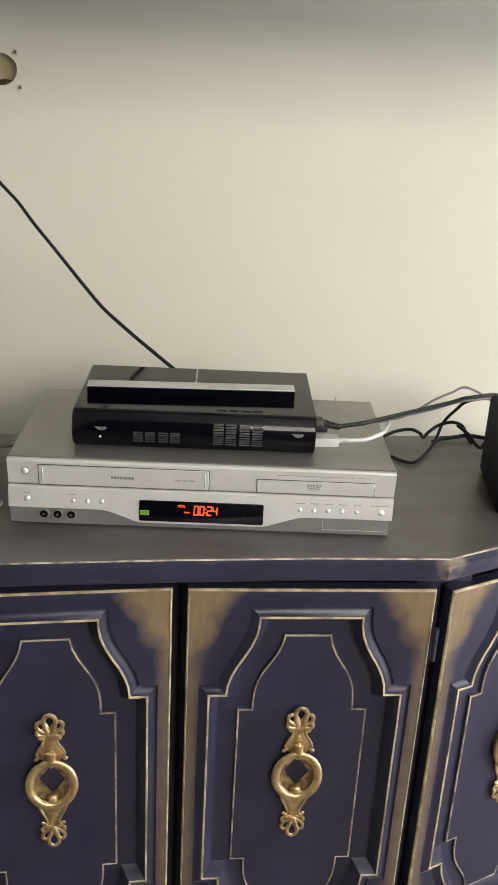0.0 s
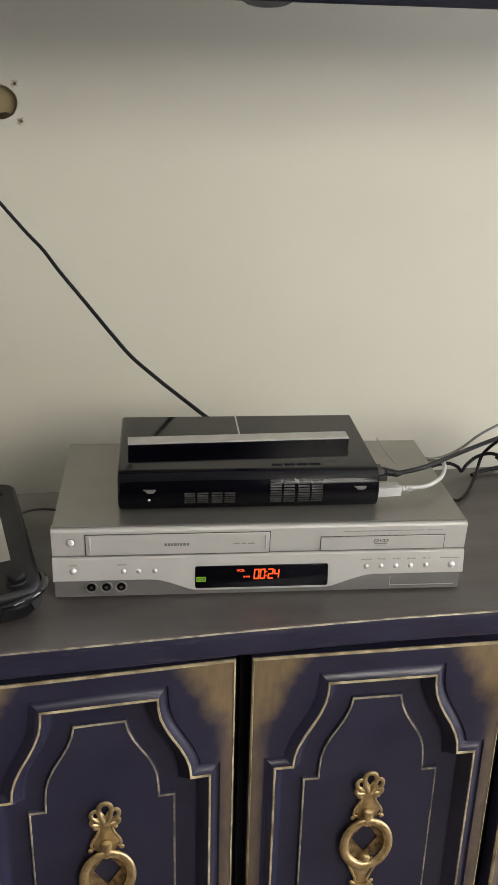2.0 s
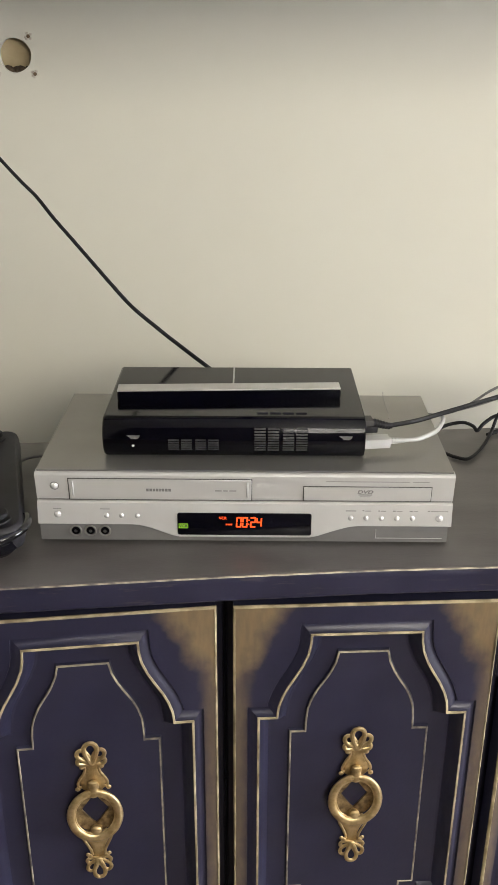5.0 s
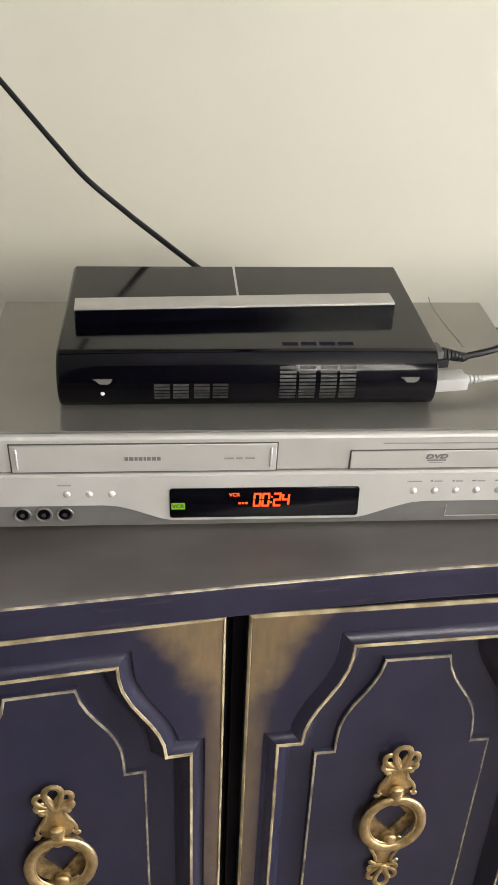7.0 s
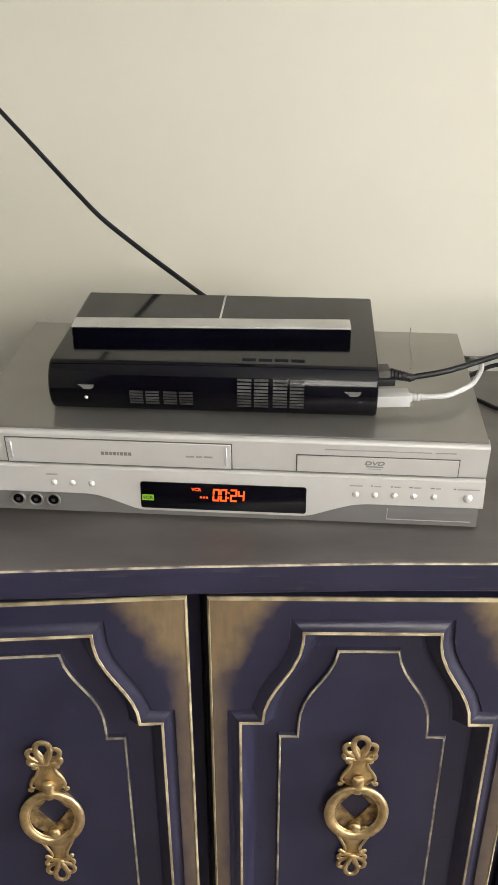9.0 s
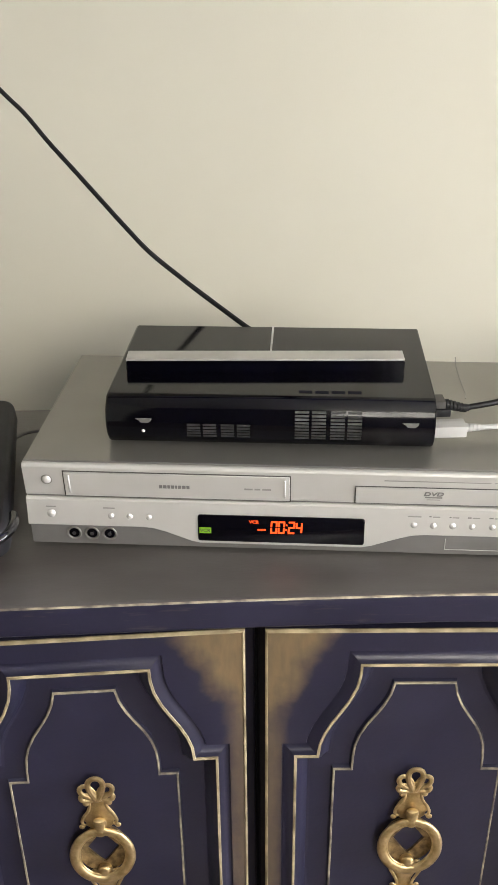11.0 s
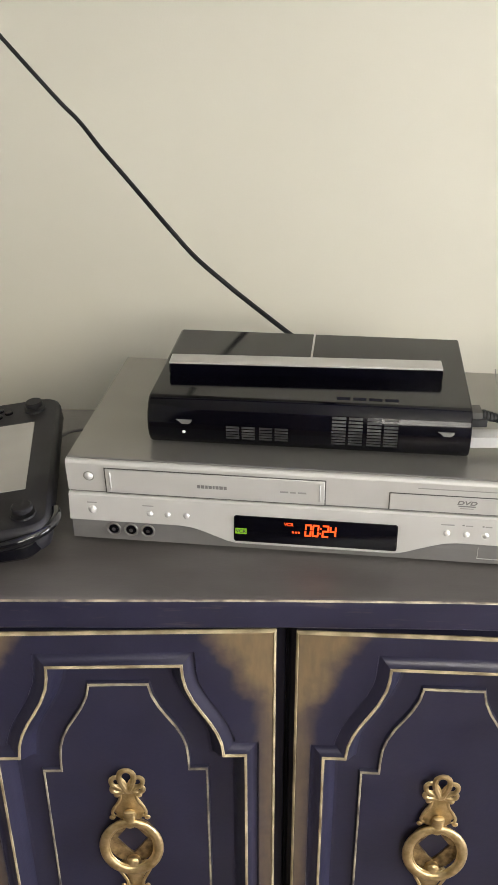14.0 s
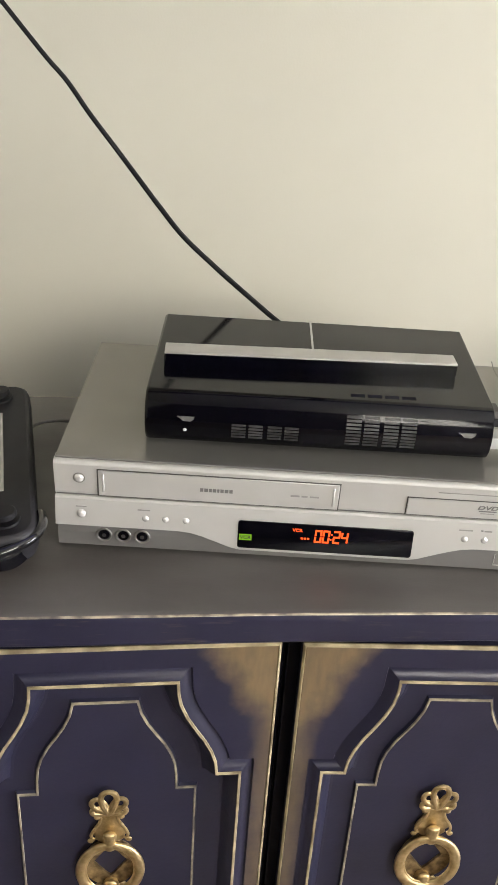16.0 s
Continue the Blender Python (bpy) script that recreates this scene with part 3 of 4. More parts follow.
def handle_meshes():
    """Cast pull: pierced fans above and below, a shouldered plate, a dished surround and a hanging ring."""
    upper, lower, dish = bmesh.new(), bmesh.new(), bmesh.new()
    Y = -0.0085

    def fan(bm, zb, sgn, k):
        for turn, length, wide, r, y in ((0, 0.0278, 0.0116, 0.0029, -0.0030), (46, 0.0232, 0.0080, 0.0026, -0.0008), (-46, 0.0232, 0.0080, 0.0026, -0.0008), (84, 0.0182, 0.0056, 0.0026, 0.0006), (-84, 0.0182, 0.0056, 0.0026, 0.0006)):
            c, s = math.cos(radians(turn)), math.sin(radians(turn))
            pts = []
            for i in range(20):
                a = i * math.tau / 20
                along = (0.5 - 0.5 * math.cos(a)) * length * k                  # teardrop, pointed at the root
                across = math.sin(a) * (0.30 + 0.70 * (0.5 - 0.5 * math.cos(a))) * wide * k
                pts.append((0.84 * (s * along + c * across), Y + y - 0.0022 * math.sin(a / 2), zb + sgn * (c * along - s * across)))
            tube(bm, pts, r * k, 8, True)
        ball(bm, (0, Y - 0.0025, zb + sgn * 0.0015), 0.0048 * k, (1.2, 0.8, 1.1), 12, 8)
        for side in (-1, 1):
            ball(bm, (side * 0.0108 * k, Y - 0.001, zb - sgn * 0.0058 * k), 0.0032 * k, (1, 0.9, 1), 10, 7)

    def plate(bm, profile, y0, bulge):
        rings = []
        for z, w in profile:
            w *= 0.84
            rings.append([(w * math.cos(a), y0 - bulge * math.sin(a) * (0.45 + w * 22), z) for a in [math.pi * i / 12 for i in range(13)]] + [(-w * 0.9, 0.0, z), (w * 0.9, 0.0, z)])
        loft(bm, rings, True, True, True)

    def curl(bm, pts, r):
        for side in (-1, 1):
            tube(bm, spline([(side * 0.82 * x, y, z) for x, y, z in pts], 4), r, 8)
    fan(upper, 0.4975, 1, 1.0)
    fan(lower, 0.3575, -1, 0.90)
    plate(upper, [(0.5000, 0.0062), (0.4950, 0.0092), (0.4905, 0.0084), (0.4860, 0.0092), (0.4810, 0.0122), (0.4760, 0.0160), (0.4715, 0.0188), (0.4680, 0.0196), (0.4655, 0.0182), (0.4640, 0.0160), (0.4600, 0.0165), (0.4570, 0.0120)], -0.0040, 0.0052)
    plate(lower, [(0.3560, 0.0062), (0.3615, 0.0090), (0.3665, 0.0080), (0.3715, 0.0086), (0.3780, 0.0118), (0.3850, 0.0162), (0.3905, 0.0190), (0.3950, 0.0185), (0.3985, 0.0120)], -0.0040, 0.0050)
    curl(upper, [(0.0100, -0.008, 0.4935), (0.0096, -0.0095, 0.4880), (0.0122, -0.0105, 0.4820), (0.0168, -0.011, 0.4765), (0.0200, -0.0115, 0.4705), (0.0190, -0.012, 0.4662), (0.0160, -0.0125, 0.4652)], 0.0016)
    curl(lower, [(0.0092, -0.008, 0.3640), (0.0100, -0.009, 0.3710), (0.0145, -0.0095, 0.3800), (0.0190, -0.0095, 0.3880), (0.0205, -0.010, 0.3955), (0.0185, -0.011, 0.4005)], 0.0017)
    for side in (-1, 1):
        ball(upper, (side * 0.0172, -0.0100, 0.4620), 0.0028, (1.1, 0.9, 1), 10, 7)
        ball(lower, (side * 0.0124, -0.0095, 0.3655), 0.0026, (1, 0.9, 1), 10, 7)
    # hinge barrel with two collars above, stepped rest knob below
    barrel = [(0.4745, 0.0030), (0.4730, 0.0056), (0.4690, 0.0062), (0.4680, 0.0054), (0.4610, 0.0054), (0.4600, 0.0062), (0.4560, 0.0060), (0.4530, 0.0044), (0.4515, 0.0020)]
    tube(upper, [(0, -0.0155, z) for z, _ in barrel], [r for _, r in barrel], 14)
    tube(upper, [(0, -0.003, 0.4640), (0, -0.0150, 0.4640)], [0.0072, 0.0060], 12)
    tube(lower, [(0, -0.004, 0.3990), (0, -0.015, 0.4000)], [0.0085, 0.0070], 14)
    knob = [(0.3905, 0.0030), (0.3925, 0.0058), (0.3960, 0.0070), (0.3985, 0.0066), (0.3995, 0.0074), (0.4030, 0.0074), (0.4045, 0.0064), (0.4085, 0.0062), (0.4110, 0.0040), (0.4118, 0.0015)]
    tube(lower, [(0, -0.0185, z) for z, _ in knob], [r for _, r in knob], 14)
    # dished surround with a lozenge opening
    n, outer, mid, inner = 32, [], [], []
    for k in range(n):
        a = k * math.tau / n
        c, d = math.cos(a), math.sin(a)
        q = 1 / (abs(c) / 0.0158 + abs(d) / 0.0220)
        q = min(q, 0.0205)
        outer.append((0.0245 * c, -0.0095, 0.4280 + 0.0285 * d))
        mid.append((0.55 * 0.0245 * c + 0.45 * q * c, -0.0055, 0.4280 + 0.55 * 0.0285 * d + 0.45 * q * d))
        inner.append((q * c, -0.0045, 0.4290 + q * d))
    back = [(x, 0.0, z) for x, y, z in inner]
    rim = [(x, 0.0, z) for x, y, z in outer]
    loft(dish, [rim, outer, mid, inner, back], True)
    bm = bmesh.new()
    n, pts, rad = 44, [], []
    for k in range(n):
        a = k * math.tau / n + math.pi / 2
        fat = (0.5 - 0.5 * math.cos((k / n) * math.tau)) ** 0.6          # thin at the hinge, full below
        pts.append((0.0272 * math.cos(a), -0.0165 - 0.0030 * (1 - math.sin(a)), 0.4285 + 0.0308 * math.sin(a)))
        rad.append(0.0036 + 0.0019 * fat)
    tube(bm, pts, rad, 12, True, flat=1.25, up=(0, 1, 0))
    tube(bm, [(0.86 * x, y - 0.0006, 0.4285 + 0.86 * (z - 0.4285)) for x, y, z in pts], [0.42 * r for r in rad], 8, True)
    return finish(upper, "handle_plate", GOLD), finish(lower, "handle_foot", GOLD), finish(dish, "handle_dish", GOLD_SHADED), finish(bm, "handle_ring", GOLD)


DOOR_MESH = door_meshes()
PULL_MESH = handle_meshes()


RECESS = 0.0106      # depth of the field behind the face of the door


def add_door(x, y, yaw, label, pull=0.0):
    door = make_door(pose(x, y, 0, 0, 0, yaw), label)
    for name, me in DOOR_MESH.items():
        ob = new(name, me)
        ob.parent = door
    for name, me in zip(("handle_plate", "handle_foot", "handle_dish", "handle_ring"), PULL_MESH):
        ob = new(name, me)
        ob.parent = door
        ob.matrix_basis = Matrix(((1, 0, 0, pull), (0, 0.58, 0, RECESS), (0, 0, 1.04, -0.0255), (0, 0, 0, 1)))
        ob["label"] = "antique gold cast handle"
    return door


add_door(0.1560, 0.9096, 0.6, "navy door with gold rubbed corners and a shaped panel", -0.0015)
add_door(-0.1462, 0.8967, 4.94, "navy door with gold rubbed corners and a shaped panel", 0.0012)
add_door(0.4480, 0.9665, 24.0, "navy door on the canted corner of the cabinet", 0.0)
for z in (0.62, 0.18):
    bm = bmesh.new()
    tube(bm, [(0.3018, 0.9035, z - 0.022), (0.3018, 0.9035, z + 0.022)], 0.0034, 10)
    part("hinge", bm, NAVY, cabinet, "small painted hinge between two doors")

# ---- the video recorder ----
VW, VD, VZ, VBASE = 0.4323, 0.2260, 0.0797, 0.7450
vcr = thing("video_recorder", pose(-0.1893, 0.9589, VBASE, 0, 0, -2.91), "silver combined tape and disc recorder with orange clock", "video recorder")
bm = bmesh.new()
loft(bm, [[(x, y, z) for y, z in ((0.012, 0.003), (VD, 0.003), (VD, VZ - 0.002), (VD - 0.002, VZ), (0.0046, VZ), (0.0038, VZ - 0.0005), (0.0038, VZ - 0.0014), (0.012, VZ - 0.0014))] for x in (0.0012, VW - 0.0012)], True, True, True)
part("lid", bm, VCR_LID, vcr, "grey silver painted metal lid")


def bezel_strip(bm, x0, x1, prof):
    """A moulded bar along x with a profile of (y, z)."""
    return loft(bm, [[(x, y, z) for y, z in prof] for x in (x0, x1)], True, True, True)


def lean_up(bm):
    """The upper half of the front leans in towards its lower edge."""
    for v in bm.verts:
        if v.co.y < 0.011:
            v.co.y += 0.0028 * (VZ - 0.0045 - v.co.z) / 0.0325
    return bm


def lean_low(bm):
    """The lower half of the front comes forward towards its lower edge."""
    for v in bm.verts:
        if v.co.y < 0.011:
            v.co.y += 0.0020 - 0.0030 * (0.0432 - v.co.z) / 0.038
    return bm


# upper half of the front, with its sloping brow
bm = bmesh.new()
bezel_strip(bm, 0.0, VW, [(0.0119, 0.0462), (0.0119, VZ - 0.0018), (0.0036, VZ - 0.0018), (0.0018, VZ - 0.0022), (0.0006, VZ - 0.0032), (0.0, VZ - 0.0048), (0.0006, 0.0475), (0.0016, 0.0462)])
part("upper_front", lean_up(bm), VCR_SILVER, vcr)
# lower half: a plate with a lower edge that dips round the clock window
LOW_L = [(0.0, 0.0188), (0.098, 0.0188), (0.108, 0.0178), (0.118, 0.0150), (0.130, 0.0105), (0.140, 0.0068), (0.148, 0.0052)]
LOW_R = [(0.284, 0.0052), (0.292, 0.0068), (0.304, 0.0110), (0.316, 0.0150), (0.326, 0.0178), (0.336, 0.0188), (VW, 0.0188)]
bm = bmesh.new()
edge = LOW_L + LOW_R
lo_f = [(x, -0.0016, z + 0.0008) for x, z in edge]
lo_m = [(x, -0.0006, z) for x, z in edge]
lo_b = [(x, 0.0119, z) for x, z in edge]
up_b = [(x, 0.0119, 0.0448) for x, z in edge]
up_m = [(x, 0.0004, 0.0448) for x, z in edge]
up_f = [(x, -0.0012, 0.0432) for x, z in edge]
loft(bm, [lo_b, lo_m, lo_f, up_f, up_m, up_b], False)
part("lower_front", lean_low(bm), VCR_SILVER, vcr)
part("seam", boxed((0.001, 0.0046, 0.0446), (VW - 0.001, 0.0118, 0.0464)), VCR_GREY, vcr)
bm = bmesh.new()
bezel_strip(bm, 0.0012, VW - 0.003, [(0.0118, -0.0022), (0.0118, 0.0240), (0.0012, 0.0240), (0.0006, 0.0120), (0.0012, -0.0008), (0.0040, -0.0022)])
part("grey_skirt", bm, VCR_GREY, vcr, "darker grey lower front")
for x in (0.04, VW - 0.04):
    for y in (0.03, VD - 0.03):
        bm = bmesh.new()
        tube(bm, [(x, y, TOPZ - VBASE), (x, y, 0.0035)], 0.010, 16)
        part("rubber_foot", bm, BLACK, vcr)
# tape flap
TX0, TX1, TZ0, TZ1 = 0.0337, 0.2241, 0.0462, 0.0721
bm = bmesh.new()
box(bm, (TX0, -0.0003, TZ0), (TX1, 0.002, TZ1))
part("tape_slot", lean_up(bm), SEAM, vcr)
bm = bmesh.new()
box(bm, (TX0 + 0.0010, -0.0011, TZ0 + 0.0009), (TX1 - 0.0010, 0.0004, TZ1 - 0.0010), 0.0004, 1)
flap = part("tape_flap", lean_up(bm), VCR_SILVER, vcr)
# bright raised bars stand in for the highlights at the flap's ends
for x in (TX0 + 0.0050, TX1 - 0.0050):
    part("flap_highlight", lean_up(boxed((x - 0.0008, -0.0022, TZ0 + 0.0045), (x + 0.0008, -0.0009, TZ1 - 0.0040), 0.0004, 1)), BUTTON, flap)
x = 0.1145
for w in (0.0026, 0.0030, 0.0022, 0.0028, 0.0018, 0.0026, 0.0030, 0.0026):
    part("brand_bar", lean_up(boxed((x, -0.00135, 0.0572), (x + w, -0.0009, 0.0604))), PRINT, flap, "plain dark bars of a worn brand name")
    x += w + 0.0007
for x, w in ((0.1855, 0.0070), (0.1940, 0.0048), (0.2005, 0.0072)):
    part("small_print", lean_up(boxed((x, -0.0013, 0.0576), (x + w, -0.0009, 0.0592))), PRINT_PALE, flap)
# disc tray
DX0, DX1, DZA, DZB = 0.2767, 0.4096, 0.0468, 0.0641
part("tray_slot", lean_up(boxed((DX0, -0.0002, DZA), (DX1, 0.002, DZB))), SEAM, vcr)
tray = part("disc_tray", lean_up(boxed((DX0 + 0.0008, -0.0009, DZA + 0.0006), (DX1 - 0.0008, 0.0004, DZB - 0.0008), 0.0003, 1)), VCR_SILVER, vcr)
word = new("tray_mark", lettering("DVD", 0.0062, 0.0003, 0.2, 0.02))
word.data.materials.append(PRINT)
word.parent, word.matrix_basis = tray, pose(0.3410, 0.0004, 0.0580, 94.9) @ Matrix.Diagonal((1.25, 0.85, 1, 1))
part("tray_print", lean_up(boxed((0.3340, -0.0012, 0.0542), (0.3480, -0.0008, 0.0552))), PRINT, tray)
part("tray_print", lean_up(boxed((0.3355, -0.0012, 0.0522), (0.3465, -0.0008, 0.0528))), PRINT_PALE, tray)
part("front_print", lean_up(boxed((0.3000, -0.0002, 0.0694), (0.3860, 0.0004, 0.0702))), PRINT_PALE, vcr)
part("front_print", lean_up(boxed((0.3890, -0.0002, 0.0694), (0.4060, 0.0004, 0.0702))), PRINT_PALE, vcr)

# clock window
CX0, CX1, CZ0, CZ1 = 0.1460, 0.2861, 0.0082, 0.0330


def rounded(x0, x1, z0, z1, r, n=4):
    out = []
    for cx, cz, a0 in ((x1 - r, z0 + r, -90), (x1 - r, z1 - r, 0), (x0 + r, z1 - r, 90), (x0 + r, z0 + r, 180)):
        out += [(cx + r * math.cos(radians(a0 + 90 * k / n)), cz + r * math.sin(radians(a0 + 90 * k / n))) for k in range(n + 1)]
    return out


bm = bmesh.new()
rr = rounded(CX0, CX1, CZ0, CZ1, 0.0022)
loft(bm, [[(x, -0.0008, z) for x, z in rr], [(x, -0.0021, z) for x, z in rr], [(x, -0.0024, z) for x, z in offset(rr, -0.0004)]], True, True, True)
clock = part("clock_window", lean_low(bm), GLOSS_BLACK, vcr, "glossy black clock window")


def digit(bm, x, z, w, h, on, t=0.0015, slant=0.06):
    """Lit bars of a seven-bar numeral."""
    g = 0.0002
    seg = {"a": (0, h, w, h), "d": (0, 0, w, 0), "g": (0, h / 2, w, h / 2), "f": (0, h / 2, 0, h), "b": (w, h / 2, w, h), "e": (0, 0, 0, h / 2), "c": (w, 0, w, h / 2)}
    for k in on:
        x0, z0, x1, z1 = seg[k]
        if z0 == z1:
            o = [(x0 - t / 2 + g, z0 - t / 2), (x1 + t / 2 - g, z0 - t / 2), (x1 + t / 2 - g, z0 + t / 2), (x0 - t / 2 + g, z0 + t / 2)]
        else:
            o = [(x0 - t / 2, z0 + t / 2 - g), (x0 + t / 2, z0 + t / 2 - g), (x0 + t / 2, z1 - t / 2 + g), (x0 - t / 2, z1 - t / 2 + g)]
        o = [(x + px + slant * pz, z + pz) for px, pz in o]
        loft(bm, [[(px, -0.00235, pz) for px, pz in o], [(px, -0.00265, pz) for px, pz in o]], True, True, True)
    return bm


BARS = {"0": "abcdef", "2": "abged", "4": "fgbc"}
for ch, dx in (("0", 0.0), ("0", 0.0072), ("2", 0.0168), ("4", 0.0240)):
    part("clock_numeral", lean_low(digit(bmesh.new(), 0.2078 + 0.88 * dx, 0.0180, 0.0044, 0.0102, BARS[ch])), RED_GLOW, clock, "glowing orange numeral")
bm = bmesh.new()
for z in (0.0202, 0.0248):
    box(bm, (0.2196 + 0.1 * (z - 0.0175), -0.00265, z), (0.2209 + 0.1 * (z - 0.0175), -0.00235, z + 0.0013))
part("clock_colon", lean_low(bm), RED_GLOW, clock, "glowing orange colon")
word = new("clock_word", lettering("VCR", 0.0042, 0.00012, 0.0, 0.02))
word.data.materials.append(RED_GLOW)
word.parent, word.matrix_basis = clock, pose(0.1935, -0.0017, 0.0275, 90)
for x in (0.1965, 0.1990, 0.2015):
    part("clock_bar", lean_low(boxed((x, -0.00262, 0.0196), (x + 0.0018, -0.00235, 0.0212))), RED_GLOW, clock, "dim orange bar")
part("green_flag", lean_low(boxed((0.1472, -0.00262, 0.0158), (0.1572, -0.00235, 0.0212))), GREEN_GLOW, clock, "glowing green flag")
word = new("flag_word", lettering("VCR", 0.0046, 0.0001, 0.0, 0.02))
word.data.materials.append(SEAM)
word.parent, word.matrix_basis = clock, pose(0.1522, -0.0029, 0.0185, 90)

# buttons and their small print
for bx, bz, r in ((0.0195, 0.0625, 0.0040), (0.0208, 0.0302, 0.0038), (0.0719, 0.0290, 0.0028), (0.0878, 0.0290, 0.0028), (0.1042, 0.0290, 0.0028), (0.3268, 0.0283, 0.0029), (0.3427, 0.0283, 0.0029), (0.3587, 0.0283, 0.0029), (0.3746, 0.0283, 0.0029), (0.3912, 0.0283, 0.0029), (0.4191, 0.0283, 0.0040)):
    y = -0.0010 if bz < 0.05 else 0.0003
    b = bmesh.new()
    disc_y(b, bx, y - 0.0002, y + 0.0012, bz, r * 1.22, 18)
    (lean_low if bz < 0.05 else lean_up)(b)
    part("button_ring", b, VCR_LID, vcr)
    b = bmesh.new()
    ball(b, (bx, y, bz), r, (1, 0.72, 1), 16, 10)
    (lean_low if bz < 0.05 else lean_up)(b)
    part("button", b, BUTTON, vcr, "round silver button")
for x, w, z in ((0.0655, 0.0100, 0.0360), (0.3215, 0.0110, 0.0358), (0.3390, 0.0018, 0.0362), (0.3418, 0.0060, 0.0358), (0.3555, 0.0016, 0.0360), (0.3580, 0.0055, 0.0358), (0.3705, 0.0030, 0.0360), (0.3745, 0.0060, 0.0358), (0.3880, 0.0034, 0.0360), (0.3925, 0.0040, 0.0358), (0.4070, 0.0020, 0.0360), (0.4100, 0.0180, 0.0358), (0.0165, 0.0085, 0.0362)):
    part("small_print", lean_low(boxed((x, -0.0016, z), (x + w, -0.0010, z + 0.0010))), PRINT if w < 0.004 else PRINT_PALE, vcr)
# jacks in the skirt
for x in (0.0385, 0.0540, 0.0692):
    b = bmesh.new()
    tube(b, [(x + 0.0058 * math.cos(a), 0.0002, 0.0104 + 0.0058 * math.sin(a)) for a in [k * math.tau / 20 for k in range(20)]], 0.0008, 6, True)
    jack = part("jack_ring", b, VCR_LID, vcr, "chrome ring of a socket")
    b = bmesh.new()
    disc_y(b, x, 0.0002, 0.006, 0.0104, 0.0044, 16)
    part("jack_socket", b, GLOSS_BLACK, jack)
    b = bmesh.new()
    disc_y(b, x, -0.0006, 0.004, 0.0104, 0.0018, 12, 0.0020)
    part("jack_pin", b, CHROME, jack)
b = bmesh.new()
for lo, hi in (((0.354, 0.0001, 0.0150), (0.3544, 0.0012, 0.0042)), ((0.354, 0.0003, 0.0038), (0.424, 0.0014, 0.0042))):
    box(b, (lo[0], lo[1], min(lo[2], hi[2])), (hi[0], hi[1], max(lo[2], hi[2])))
part("skirt_line", b, VCR_SILVER, vcr)

# ---- the game console on the recorder ----
CZ = VBASE + VZ
CW, CD, CH = 0.2690, 0.1570, 0.0450
console = thing("game_console", pose(-0.1144, 0.9971, CZ, 0, 0, -2.6), "glossy black game console lying on the recorder", "game console")
PROF = [(CD, 0.003), (CD, 0.042), (CD - 0.003, CH), (0.0, CH), (-0.0030, CH - 0.0012), (-0.0068, CH - 0.0055), (-0.0095, CH - 0.0115), (-0.0112, CH - 0.0190), (-0.0114, CH - 0.0265), (-0.0098, CH - 0.0345), (-0.0068, CH - 0.0405), (-0.0030, 0.0015), (0.002, 0.0006), (CD - 0.003, 0.0006)]
PROF = [(1.22 * y if y < 0 else y, max(z, 0.0006)) for y, z in PROF]


def shrink(prof, k):
    cy, cz = CD / 2, CH / 2
    return [(cy + (y - cy) * (1 - k / (CD / 2)), cz + (z - cz) * (1 - k / (CH / 2))) for y, z in prof]


bm = bmesh.new()
loft(bm, [[(x, y, z) for y, z in shrink(PROF, k)] for x, k in ((-0.0058, 0.0022), (-0.0050, 0.0009), (-0.0032, 0.0), (CW - 0.0016, 0.0), (CW - 0.0004, 0.0005), (CW, 0.0014))], True, True, True)
part("shell", bm, GLOSS_BLACK, console)
part("top_seam", boxed((0.1281, 0.056, CH - 0.0005), (0.1299, CD - 0.001, CH + 0.0004), 0.0002, 1), BAR_TOP, console, "thin pale seam across the top")


def front_y(z):
    """How far the bulged front stands at height z."""
    pts = sorted((q[1], q[0]) for q in PROF[3:13])
    for (z0, y0), (z1, y1) in zip(pts, pts[1:]):
        if z0 <= z <= z1:
            return y0 + (y1 - y0) * (z - z0) / max(z1 - z0, 1e-6)
    return 0.0


for x0, cw, zs in ((0.1530, 0.0118, [0.0352 - 0.0029 * k for k in range(9)]), (0.0630, 0.0112, [0.0232 - 0.0027 * k for k in range(5)])):
    for c in range(4):
        for z in zs:
            xa = x0 + c * (cw + 0.0022) + (0.0016 if c > 1 else 0)
            ya, yb = front_y(z - 0.0010), front_y(z + 0.0008)
            bm = bmesh.new()
            loft(bm, [[(x, ya - 0.0003, z - 0.0010), (x, ya + 0.002, z - 0.0010), (x, yb + 0.002, z + 0.0008), (x, yb - 0.0001, z + 0.0008)] for x in (xa, xa + cw)], True, True, True)
            part("vent_slat", bm, VENT, console)
for k in range(4):
    xa = 0.1560 + 0.0136 * k
    part("top_vent", boxed((xa, 0.0052, CH - 0.0005), (xa + 0.0112, 0.0098, CH + 0.0003)), BLEED_BLACK, console, "matt black slot in the top")
for xc in (0.0270, 0.2485):
    bm = bmesh.new()
    z, y = 0.0265, front_y(0.0265)
    o = [(xc - 0.0072, z + 0.0016), (xc - 0.0040, z - 0.0004), (xc - 0.0026, z - 0.0022), (xc + 0.0034, z - 0.0024), (xc + 0.0058, z - 0.0006), (xc + 0.0066, z + 0.0016)]
    loft(bm, [[(px, y - 0.0006, pz) for px, pz in o], [(px, y + 0.001, pz) for px, pz in o]], True, True, True)
    part("front_notch", bm, VCR_GREY, console, "small pale notch in the front")
bm = bmesh.new()
ball(bm, (0.0262, front_y(0.0165), 0.0165), 0.0016, (1, 0.5, 1), 10, 7)
part("front_dot", bm, MARK, console, "small pale dot on the front")
